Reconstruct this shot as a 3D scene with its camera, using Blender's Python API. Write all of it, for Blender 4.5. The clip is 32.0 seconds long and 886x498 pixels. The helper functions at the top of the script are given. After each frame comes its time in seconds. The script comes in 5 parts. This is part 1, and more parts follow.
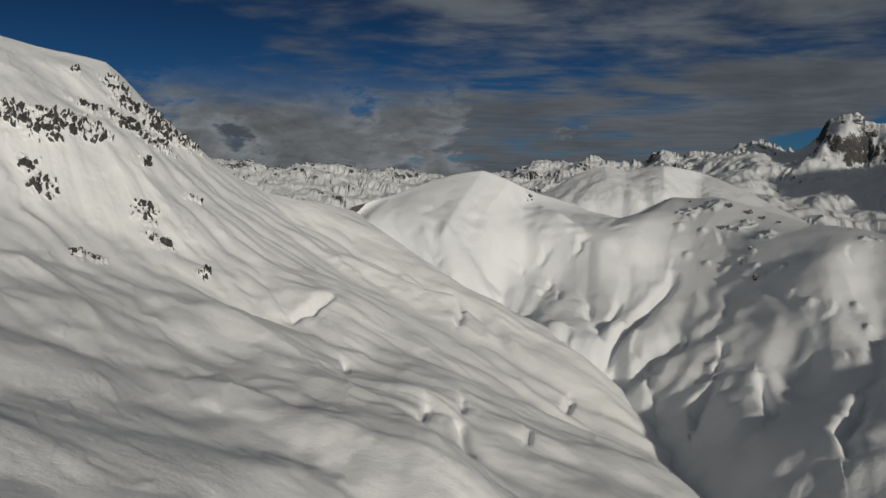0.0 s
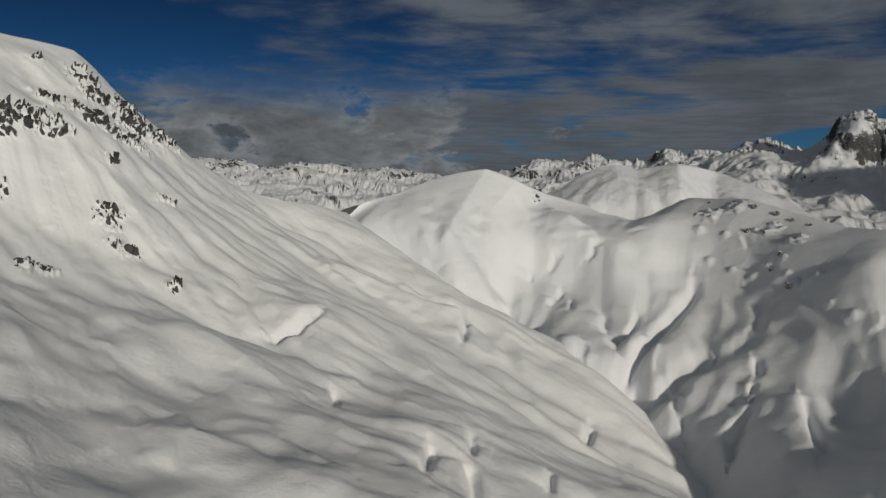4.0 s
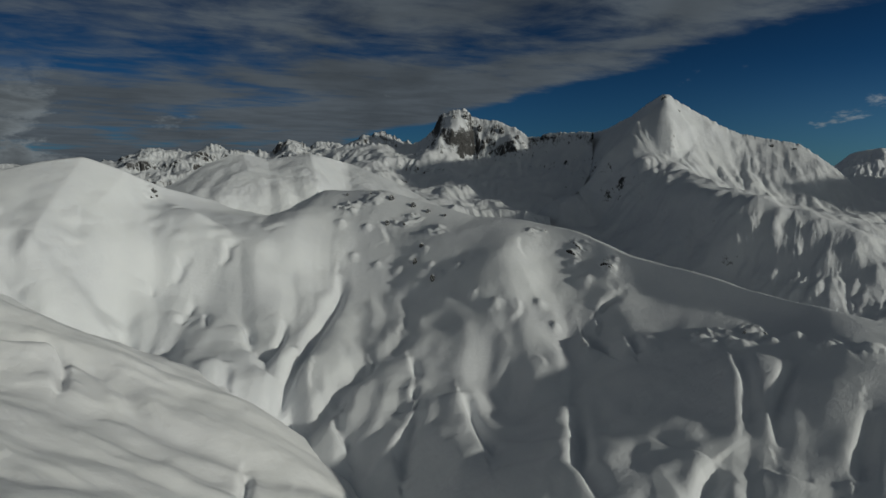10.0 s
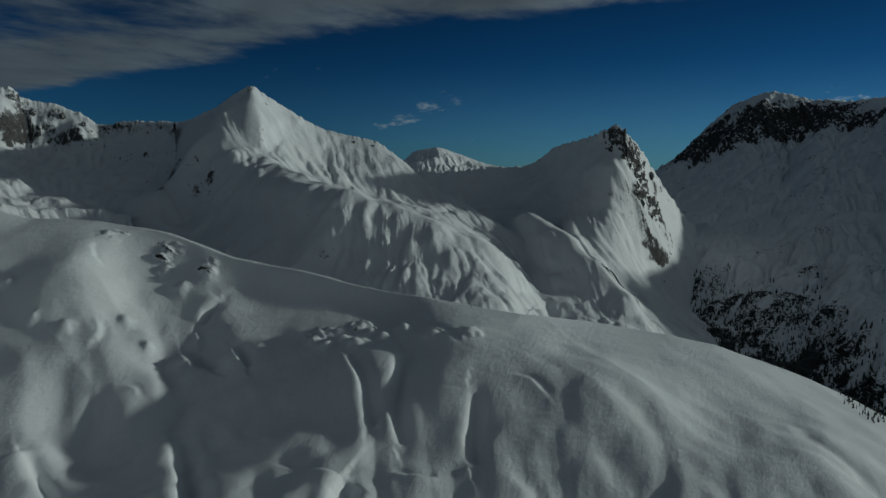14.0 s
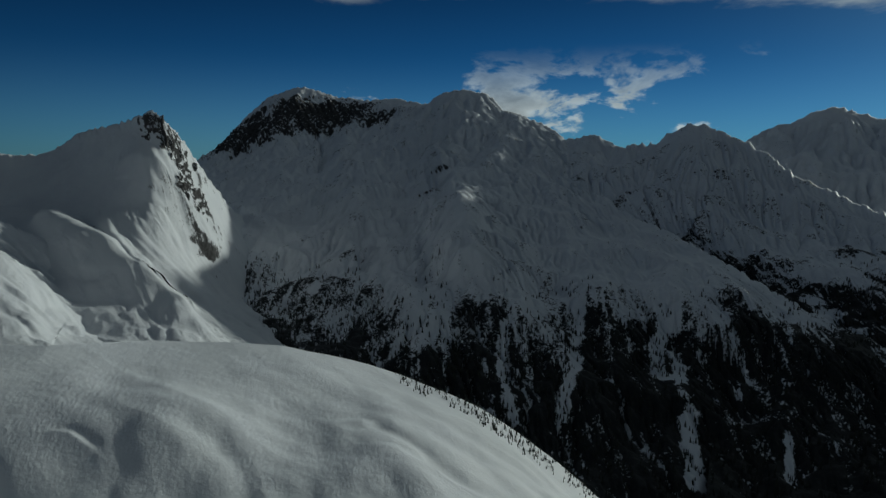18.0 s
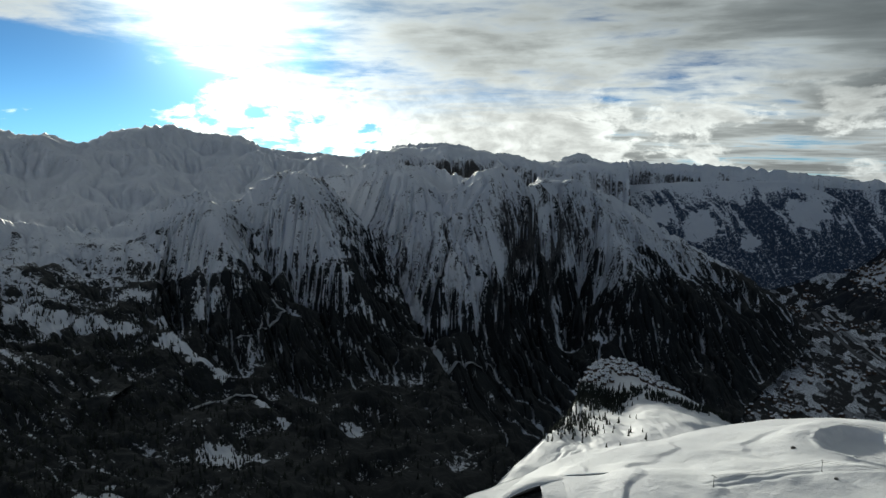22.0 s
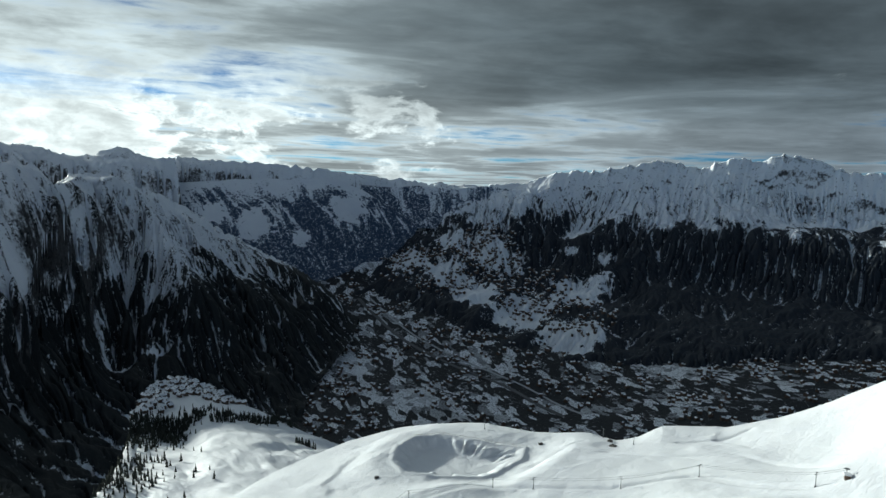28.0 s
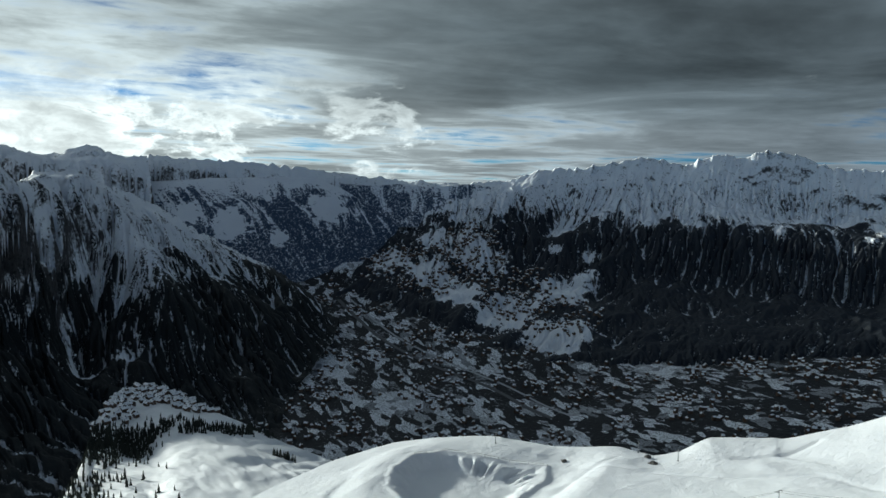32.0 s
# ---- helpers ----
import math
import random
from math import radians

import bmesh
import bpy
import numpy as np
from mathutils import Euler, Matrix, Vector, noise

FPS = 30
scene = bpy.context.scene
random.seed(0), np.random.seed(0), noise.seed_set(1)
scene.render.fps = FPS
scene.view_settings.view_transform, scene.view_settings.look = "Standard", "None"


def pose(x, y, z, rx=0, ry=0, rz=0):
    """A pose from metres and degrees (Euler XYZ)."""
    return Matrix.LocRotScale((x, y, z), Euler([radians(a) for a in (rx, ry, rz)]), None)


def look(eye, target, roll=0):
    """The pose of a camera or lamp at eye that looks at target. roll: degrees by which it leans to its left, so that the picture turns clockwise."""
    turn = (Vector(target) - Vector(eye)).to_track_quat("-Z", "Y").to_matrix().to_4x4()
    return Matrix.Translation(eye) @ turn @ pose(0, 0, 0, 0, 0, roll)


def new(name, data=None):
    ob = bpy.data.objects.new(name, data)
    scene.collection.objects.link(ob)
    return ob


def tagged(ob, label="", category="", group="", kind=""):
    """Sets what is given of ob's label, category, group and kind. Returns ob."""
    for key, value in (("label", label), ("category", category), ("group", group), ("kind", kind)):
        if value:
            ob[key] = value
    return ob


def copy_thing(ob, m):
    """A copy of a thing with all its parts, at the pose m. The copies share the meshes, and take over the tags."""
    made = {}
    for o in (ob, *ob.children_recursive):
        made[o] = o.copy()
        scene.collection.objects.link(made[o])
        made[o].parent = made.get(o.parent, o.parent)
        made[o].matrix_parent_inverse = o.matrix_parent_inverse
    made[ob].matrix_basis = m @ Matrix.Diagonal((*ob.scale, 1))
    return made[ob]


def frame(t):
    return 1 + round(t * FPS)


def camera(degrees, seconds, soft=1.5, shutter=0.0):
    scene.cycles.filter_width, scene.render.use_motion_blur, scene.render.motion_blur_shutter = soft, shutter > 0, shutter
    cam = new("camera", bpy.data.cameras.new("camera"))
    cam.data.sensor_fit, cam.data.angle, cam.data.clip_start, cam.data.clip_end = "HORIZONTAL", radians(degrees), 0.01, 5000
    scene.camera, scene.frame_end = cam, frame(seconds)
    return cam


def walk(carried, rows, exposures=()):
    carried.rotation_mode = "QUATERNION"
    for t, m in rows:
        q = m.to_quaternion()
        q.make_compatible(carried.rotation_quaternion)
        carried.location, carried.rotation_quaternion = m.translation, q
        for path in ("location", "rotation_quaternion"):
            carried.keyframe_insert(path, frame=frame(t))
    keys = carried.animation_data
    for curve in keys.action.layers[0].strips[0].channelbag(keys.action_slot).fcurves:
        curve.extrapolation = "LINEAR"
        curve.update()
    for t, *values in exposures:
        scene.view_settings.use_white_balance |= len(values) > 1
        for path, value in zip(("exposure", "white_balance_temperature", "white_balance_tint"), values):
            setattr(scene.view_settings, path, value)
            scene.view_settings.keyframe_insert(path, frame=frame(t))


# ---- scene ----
def view(t, x, y, z, yaw, pitch, roll):
    """A row of the flight: seconds, the eye in metres, and the heading in degrees (yaw to the left of +y)."""
    a, b = radians(yaw), radians(pitch)
    eye = Vector((x, y, z))
    ahead = Vector((-math.sin(a) * math.cos(b), math.cos(a) * math.cos(b), math.sin(b)))
    return t, look(eye, eye + ahead * 100.0, roll)


cam = camera(65.41, 32.0)
walk(cam, [
    view(0, 0.00, 0.00, 0.00, -0.84, -5.41, 0.19),
    view(0.5, -0.58, 11.79, -0.04, -0.89, -5.44, 0.19),
    view(1, -1.29, 23.67, -0.06, -0.91, -5.44, 0.19),
    view(1.5, -2.13, 35.61, -0.10, -0.92, -5.45, 0.18),
    view(2, -3.04, 47.61, -0.16, -0.94, -5.44, 0.17),
    view(2.5, -4.02, 59.66, -0.28, -0.98, -5.41, 0.17),
    view(4.5, -7.84, 109.17, -0.51, -1.54, -5.44, 0.10),
    view(5, -8.50, 120.65, -0.57, -2.93, -5.48, 0.10),
    view(5.5, -9.00, 131.85, -0.57, -4.66, -5.51, 0.09),
    view(6, -9.25, 142.88, -0.47, -6.44, -5.55, 0.05),
    view(6.5, -9.14, 153.95, -0.25, -8.67, -5.60, 0.00),
    view(7, -8.59, 165.09, -0.03, -11.15, -5.64, -0.05),
    view(7.5, -7.46, 176.33, 0.16, -13.91, -5.70, -0.08),
    view(8, -5.69, 187.60, 0.27, -17.17, -5.76, -0.12),
    view(8.5, -3.41, 198.79, 0.18, -20.40, -5.81, -0.10),
    view(9, -0.64, 209.75, -0.13, -24.04, -5.90, -0.10),
    view(9.5, 2.86, 220.56, -0.66, -28.16, -6.00, -0.12),
    view(10, 7.28, 231.17, -1.19, -31.99, -6.05, -0.06),
    view(10.5, 12.49, 241.36, -1.78, -35.78, -6.05, 0.01),
    view(11, 18.30, 250.87, -2.35, -39.59, -6.10, 0.06),
    view(11.5, 24.43, 259.70, -2.75, -43.41, -6.12, 0.07),
    view(12, 30.58, 267.74, -3.02, -47.45, -6.16, 0.14),
    view(12.5, 36.61, 275.03, -3.10, -51.85, -6.23, 0.17),
    view(13, 42.73, 281.82, -3.08, -56.59, -6.35, 0.20),
    view(13.5, 49.12, 288.08, -3.06, -61.08, -6.40, 0.28),
    view(15.5, 81.27, 303.24, -3.73, -78.09, -6.52, 0.36),
    view(16, 90.62, 306.00, -3.55, -82.71, -6.64, 0.35),
    view(16.5, 99.97, 308.59, -3.12, -87.24, -6.75, 0.40),
    view(17, 109.06, 310.89, -2.37, -91.76, -6.80, 0.52),
    view(17.5, 117.87, 312.75, -1.44, -96.51, -6.86, 0.63),
    view(18, 126.50, 314.22, -0.47, -102.07, -6.89, 0.74),
    view(18.5, 134.98, 315.74, 0.39, -108.35, -6.88, 0.93),
    view(19, 143.04, 317.38, 0.94, -114.69, -6.84, 0.99),
    view(19.5, 150.56, 319.39, 1.09, -121.17, -6.74, 1.21),
    view(20, 157.44, 321.65, 0.80, -129.95, -6.63, 1.37),
    view(20.5, 163.71, 323.85, 0.20, -139.03, -6.42, 1.32),
    view(21, 169.43, 325.47, -0.46, -148.01, -6.15, 1.69),
    view(21.5, 174.61, 325.96, -0.85, -158.83, -5.99, 1.51),
    view(22, 179.27, 324.79, -0.63, -169.88, -5.87, 1.03),
    view(22.5, 183.49, 321.44, 0.41, -178.87, -5.52, 0.15),
    view(23, 187.08, 315.85, 1.99, -189.03, -5.51, -0.11),
    view(23.5, 189.44, 308.51, 3.65, -197.71, -5.60, -0.12),
    view(24, 190.04, 300.21, 5.06, -202.77, -5.61, 0.05),
    view(24.5, 188.95, 291.43, 6.18, -203.25, -5.56, 0.36),
    view(25, 186.72, 282.39, 6.99, -203.68, -5.49, 0.68),
    view(25.5, 184.12, 273.08, 7.60, -204.10, -5.47, 0.90),
    view(27.5, 171.70, 231.89, 7.50, -205.53, -5.44, 1.29),
    view(28, 168.59, 221.64, 6.50, -205.82, -5.43, 1.29),
    view(28.5, 165.53, 211.43, 5.28, -206.11, -5.42, 1.30),
    view(29, 162.62, 201.17, 3.82, -206.37, -5.38, 1.25),
    view(29.5, 159.80, 190.86, 2.03, -206.61, -5.36, 1.21),
    view(30, 157.10, 180.56, -0.37, -206.81, -5.38, 1.18),
    view(30.5, 154.44, 170.29, -3.36, -207.04, -5.35, 1.18),
    view(31, 151.74, 160.06, -6.84, -207.22, -5.34, 1.13),
    view(31.5, 148.96, 149.85, -10.62, -207.40, -5.29, 1.09),
    view(32, 146.09, 139.64, -14.52, -207.56, -5.28, 1.03),
], exposures=[
    (0, -1.12, 6700, 8), (8, -1.26, 6700, 7), (12, -1.6, 5900, -3), (16, -1.75, 5750, -6), (17.9, -1.6, 5800, -4), (19, -0.5, 6400, 0),
    (21, -0.2, 6700, 3), (22.3, 0.0, 6300, 2), (24, 0.58, 5950, 0), (25.5, 0.64, 5950, 0), (28, 0.2, 5950, -2), (32, 0.15, 5950, -2),
])

# ---- light: low winter sun behind thin cloud, deep sky opposite ----
SUN_YAW, SUN_EL = radians(-153.0), radians(12.0)
SUN_DIR = Vector((-math.sin(SUN_YAW) * math.cos(SUN_EL), math.cos(SUN_YAW) * math.cos(SUN_EL), math.sin(SUN_EL)))
sun = new("sun", bpy.data.lights.new("sun", "SUN"))
sun.data.energy, sun.data.angle, sun.data.color = 5.0, radians(2.0), (1.0, 0.93, 0.82)
sun.matrix_world = look(SUN_DIR * 3000.0, (0, 0, 0))

world = bpy.data.worlds.new("sky")
scene.world = world
world.use_nodes = True


class Nodes:
    """A small writer of node trees."""

    def __init__(self, tree):
        self.tree = tree
        tree.nodes.clear()

    def add(self, kind, **values):
        node = self.tree.nodes.new(kind)
        for key, value in values.items():
            setattr(node, key, value)
        return node

    def plug(self, value, socket):
        if isinstance(value, bpy.types.NodeSocket):
            self.tree.links.new(value, socket)
        elif value is not None:
            socket.default_value = (*value, 1.0) if socket.type == "RGBA" and len(value) == 3 else value

    def math(self, op, a, b=None, c=None, clamp=False):
        node = self.add("ShaderNodeMath", operation=op, use_clamp=clamp)
        for n, v in enumerate((a, b, c)):
            self.plug(v, node.inputs[n])
        return node.outputs[0]

    def vec(self, op, a, b=None):
        node = self.add("ShaderNodeVectorMath", operation=op)
        self.plug(a, node.inputs[0])
        if b is not None:
            self.plug(b, node.inputs["Scale" if op == "SCALE" else 1])
        return node.outputs["Value" if op in ("DOT_PRODUCT", "LENGTH") else "Vector"]

    def ramp(self, x, lo, hi, a=0.0, b=1.0, smooth=True):
        node = self.add("ShaderNodeMapRange", interpolation_type="SMOOTHSTEP" if smooth else "LINEAR")
        for n, v in enumerate((x, lo, hi, a, b)):
            self.plug(v, node.inputs[n])
        return node.outputs[0]

    def noise(self, vector, scale, detail=4.0, rough=0.5, warp=0.0):
        node = self.add("ShaderNodeTexNoise")
        self.plug(vector, node.inputs["Vector"])
        for key, v in (("Scale", scale), ("Detail", detail), ("Roughness", rough), ("Distortion", warp)):
            self.plug(v, node.inputs[key])
        return node.outputs["Fac"]

    def mix(self, f, a, b):
        node = self.add("ShaderNodeMix", data_type="RGBA")
        self.plug(f, node.inputs[0])
        self.plug(a, node.inputs[6])
        self.plug(b, node.inputs[7])
        return node.outputs[2]

    def join(self, x, y, z):
        node = self.add("ShaderNodeCombineXYZ")
        for n, v in enumerate((x, y, z)):
            self.plug(v, node.inputs[n])
        return node.outputs[0]


def heading(yaw, el=0.0):
    a, b = radians(yaw), radians(el)
    return (-math.sin(a) * math.cos(b), math.cos(a) * math.cos(b), math.sin(b))


def build_sky():
    n = Nodes(world.node_tree)
    d = n.add("ShaderNodeTexCoord").outputs["Generated"]
    part = n.add("ShaderNodeSeparateXYZ")
    n.plug(d, part.inputs[0])
    up = part.outputs[2]
    mul, add, sub = (lambda a, b: n.math("MULTIPLY", a, b)), (lambda a, b: n.math("ADD", a, b)), (lambda a, b: n.math("SUBTRACT", a, b))
    sky = n.add("ShaderNodeTexSky", sky_type="NISHITA", sun_disc=False, sun_elevation=SUN_EL,
                sun_rotation=math.atan2(SUN_DIR.x, SUN_DIR.y), altitude=2400.0, air_density=1.0, dust_density=0.3, ozone_density=3.0)
    level = n.vec("NORMALIZE", n.vec("MULTIPLY", d, (1, 1, 0)))
    toward = lambda yaw: n.vec("DOT_PRODUCT", level, heading(yaw))
    near = lambda yaw, el, lo, hi: n.ramp(n.vec("DOT_PRODUCT", d, heading(yaw, el)), lo, hi)
    cosun = n.vec("DOT_PRODUCT", d, tuple(SUN_DIR))
    sunward = n.ramp(cosun, -0.35, 0.95)
    glow = n.math("POWER", n.math("MAXIMUM", cosun, 0.0), 18.0)
    tight = n.math("POWER", n.math("MAXIMUM", cosun, 0.0), 240.0)
    south = n.ramp(toward(-120.0), 0.2, 0.9)
    blue = n.vec("MULTIPLY", sky.outputs[0], (0.0105, 0.0262, 0.043))
    blue = n.vec("SCALE", blue, mul(n.ramp(up, 0.34, 0.03, 0.55, 1.6), add(0.85, mul(south, 0.7))))
    haze = n.vec("SCALE", (0.62, 0.93, 1.0), add(mul(n.ramp(up, 0.16, 0.0), add(add(0.03, mul(south, 0.15)), mul(n.ramp(toward(178), 0.75, 0.99), 0.22))), add(mul(glow, 0.25), mul(tight, 1.6))))
    # one high deck of cloud, laid flat overhead, with its edge running north and south to the east of the place
    rise = add(n.math("MAXIMUM", up, 0.0), 0.04)
    east, north = n.math("DIVIDE", part.outputs[0], rise), n.math("DIVIDE", part.outputs[1], rise)
    plan = n.join(east, north, 0.0)
    hole = lambda x, y, wide: n.ramp(n.vec("LENGTH", n.vec("SUBTRACT", plan, (x, y, 0.0))), wide, 0.0)
    inner = sub(add(3.75, mul(north, 0.13)), east)
    bulk = n.noise(plan, 0.42, 7.0, 0.55, 0.5)
    flock = n.noise(n.vec("MULTIPLY", plan, (1.0, 1.35, 1.0)), 1.7, 8.0, 0.6, 0.3)
    shape = add(mul(bulk, 0.72), mul(flock, 0.28))
    lean = n.ramp(inner, -0.6, 0.8, -0.36, 0.10)
    lean = sub(lean, add(mul(hole(-1.6, 4.6, 4.2), 0.20), mul(hole(1.4, -6.0, 3.6), 0.10)))
    lean = sub(lean, mul(hole(0.0, 0.0, 2.6), 0.10))
    lean = add(lean, mul(hole(-2.7, -3.2, 4.2), 0.16))
    body = add(shape, lean)
    veil = n.ramp(body, 0.43, 0.60)
    thick = n.ramp(body, 0.47, 0.72)
    slate = mul(hole(-3.4, -2.6, 4.8), n.ramp(bulk, 0.30, 0.62, 0.6, 1.0))
    curl = n.noise(n.vec("MULTIPLY", d, (1.0, 1.0, 2.6)), 4.5, 6.0, 0.5, 0.3)
    lit = add(0.21, mul(mul(sunward, sunward), 0.30))
    lit = mul(lit, n.ramp(thick, 0.0, 1.0, n.ramp(cosun, -0.3, 0.7, 1.05, 1.55), n.ramp(cosun, -0.3, 0.7, 0.95, 0.62)))
    lit = mul(lit, n.ramp(flock, 0.3, 0.7, 0.86, 1.14))
    lit = mul(lit, mul(n.ramp(curl, 0.32, 0.66, 0.8, 1.18), sub(1.0, mul(slate, 0.82))))
    lit = mul(lit, n.ramp(up, 0.27, 0.62, 1.0, 0.85))
    lit = add(lit, mul(add(mul(glow, 0.30), mul(tight, 2.6)), n.ramp(thick, 0.2, 1.0, 1.15, 0.55)))
    # heaped clouds low over the skyline
    lump = n.noise(n.vec("MULTIPLY", d, (1.0, 1.0, 2.4)), 8.0, 10.0, 0.6, 0.35)
    fluff = n.noise(n.vec("MULTIPLY", d, (1.0, 1.0, 2.0)), 30.0, 6.0, 0.6, 0.3)
    lump = add(mul(lump, 0.8), mul(fluff, 0.2))
    band = mul(n.ramp(up, 0.17, 0.06), n.ramp(up, -0.02, 0.02))
    want = add(add(mul(near(9, 3.5, 0.955, 0.994), 0.24), mul(near(-112, 4.5, 0.93, 0.993), 0.13)), add(mul(near(-163, 4, 0.92, 0.985), 0.17), mul(near(176, 2.5, 0.90, 0.985), 0.16)))
    foot = sub(0.62, want)
    heap = mul(band, n.ramp(lump, foot, add(foot, 0.09)))
    core = n.ramp(lump, foot, add(foot, 0.20))
    pile = mul(n.ramp(core, 0.0, 1.0, 1.3, 0.75), add(add(add(0.34, mul(south, 0.35)), mul(mul(sunward, sunward), 0.45)), add(mul(glow, 0.7), mul(tight, 2.0))))
    pile = mul(pile, n.ramp(fluff, 0.3, 0.7, 0.75, 1.2))
    tint = n.mix(sunward, (0.80, 0.92, 1.10, 1), (0.97, 1.0, 1.0, 1))
    tint = n.mix(slate, tint, (0.84, 1.0, 1.14, 1))
    whole = n.mix(veil, n.vec("ADD", blue, haze), n.vec("SCALE", tint, lit))
    whole = n.mix(heap, whole, n.vec("SCALE", n.mix(sunward, (0.90, 0.98, 1.08, 1), (1.0, 1.0, 0.98, 1)), pile))
    back = n.add("ShaderNodeBackground")
    n.plug(whole, back.inputs[0])
    n.plug(1.0, back.inputs[1])
    n.tree.links.new(back.outputs[0], n.add("ShaderNodeOutputWorld").inputs[0])


build_sky()


# ---- materials ----


def finish(n, base, rough, normal=None, spec=0.3):
    bsdf = n.add("ShaderNodeBsdfPrincipled")
    n.plug(base, bsdf.inputs["Base Color"])
    n.plug(rough, bsdf.inputs["Roughness"])
    n.plug(spec, bsdf.inputs["Specular IOR Level"])
    if normal is not None:
        n.plug(normal, bsdf.inputs["Normal"])
    n.tree.links.new(bsdf.outputs[0], n.add("ShaderNodeOutputMaterial").inputs[0])


def material(name):
    m = bpy.data.materials.new(name)
    m.use_nodes = True
    return m, Nodes(m.node_tree)


def bump(n, height, strength, distance):
    node = n.add("ShaderNodeBump")
    n.plug(strength, node.inputs["Strength"])
    n.plug(distance, node.inputs["Distance"])
    n.plug(height, node.inputs["Height"])
    return node.outputs[0]


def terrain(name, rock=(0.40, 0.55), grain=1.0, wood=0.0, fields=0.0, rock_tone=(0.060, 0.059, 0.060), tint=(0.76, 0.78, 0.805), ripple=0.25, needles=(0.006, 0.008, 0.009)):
    """Snow over rock: rock shows where the ground is steep, woods where the point attribute 'woods' asks for them."""
    m, n = material(name)
    geo = n.add("ShaderNodeNewGeometry")
    at, up = geo.outputs["Position"], n.add("ShaderNodeSeparateXYZ")
    n.plug(geo.outputs["Normal"], up.inputs[0])
    steep = n.math("SUBTRACT", 1.0, up.outputs[2])
    broad = n.noise(at, 0.012 / grain, 5.0, 0.6)
    fine = n.noise(at, 0.11 / grain, 6.0, 0.65)
    tiny = n.noise(at, 0.9 / grain, 4.0, 0.6)
    ragged = n.math("ADD", steep, n.math("MULTIPLY", n.math("SUBTRACT", fine, 0.5), 0.55))
    bare = n.math("MULTIPLY", n.add("ShaderNodeAttribute", attribute_name="crag").outputs["Fac"], 0.6)
    ragged = n.math("ADD", ragged, bare)
    bare_rock = n.ramp(ragged, rock[0], rock[1])
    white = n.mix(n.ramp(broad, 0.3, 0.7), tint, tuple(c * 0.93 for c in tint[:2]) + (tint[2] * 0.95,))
    stone = n.mix(n.ramp(fine, 0.3, 0.7), tuple(c * 0.55 for c in rock_tone), tuple(c * 1.5 for c in rock_tone))
    base = n.mix(bare_rock, to4(white), to4(stone))
    height = n.math("ADD", n.math("MULTIPLY", fine, 1.0), n.math("MULTIPLY", tiny, 0.25))
    crust = n.noise(n.vec("MULTIPLY", at, (0.35, 1.0, 0.6)), 0.28 / grain, 6.0, 0.7, 0.6)
    height = n.math("ADD", height, n.math("MULTIPLY", crust, n.ramp(broad, 0.4, 0.65, 0.2, 1.3)))
    if wood:
        attr = n.add("ShaderNodeAttribute", attribute_name="woods").outputs["Fac"]
        crowns = n.add("ShaderNodeTexVoronoi", feature="F1")
        n.plug(at, crowns.inputs["Vector"])
        n.plug(1.0 / wood, crowns.inputs["Scale"])
        gap = n.noise(at, 0.55 / wood, 6.0, 0.72)
        score = n.math("ADD", attr, n.math("ADD", n.math("MULTIPLY", n.math("SUBTRACT", gap, 0.5), 0.9), n.math("MULTIPLY", n.math("SUBTRACT", 0.45, crowns.outputs["Distance"]), 0.55)))
        speck = n.noise(at, 2.2 / wood, 3.0, 0.7)
        score = n.math("ADD", score, n.math("MULTIPLY", n.math("SUBTRACT", speck, 0.5), 1.5))
        trees = n.ramp(score, 0.36, 0.62)
        if fields:
            plots = n.add("ShaderNodeTexVoronoi", feature="F1", distance="MANHATTAN")
            n.plug(n.vec("ADD", n.vec("MULTIPLY", at, (1.0, 0.55, 0.3)), n.vec("SCALE", (1.0, 1.0, 1.0), n.math("MULTIPLY", broad, 60.0))), plots.inputs["Vector"])
            n.plug(1.0 / fields, plots.inputs["Scale"])
            own = n.add("ShaderNodeSeparateColor")
            n.plug(plots.outputs["Color"], own.inputs[0])
            trees = n.math("MAXIMUM", n.math("MULTIPLY", n.ramp(n.math("ADD", own.outputs[0], n.math("MULTIPLY", n.math("SUBTRACT", gap, 0.5), 0.9)), 0.30, 0.42), trees), n.math("MULTIPLY", n.ramp(speck, 0.50, 0.62), n.ramp(attr, -0.6, 0.6, 0.55, 1.0)))
            base = n.mix(n.ramp(own.outputs[1], 0.5, 0.9), base, (0.30, 0.31, 0.33, 1))
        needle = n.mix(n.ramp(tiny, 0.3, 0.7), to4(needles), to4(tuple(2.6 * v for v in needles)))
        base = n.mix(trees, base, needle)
        height = n.math("ADD", height, n.math("MULTIPLY", n.math("SUBTRACT", 1.0, crowns.outputs["Distance"]), n.math("MULTIPLY", trees, 1.5)))
    finish(n, base, n.ramp(bare_rock, 0.0, 1.0, 0.62, 0.85), bump(n, height, ripple, 3.0 * grain), 0.25)
    return m


def to4(c):
    return (*c, 1.0) if isinstance(c, tuple) and len(c) == 3 else c


# ---- terrain ----
_perm = np.random.RandomState(7).permutation(256)
_perm = np.concatenate([_perm, _perm, _perm])
_grad = np.random.RandomState(8).normal(size=(256, 3))
_grad /= np.linalg.norm(_grad, axis=1)[:, None]


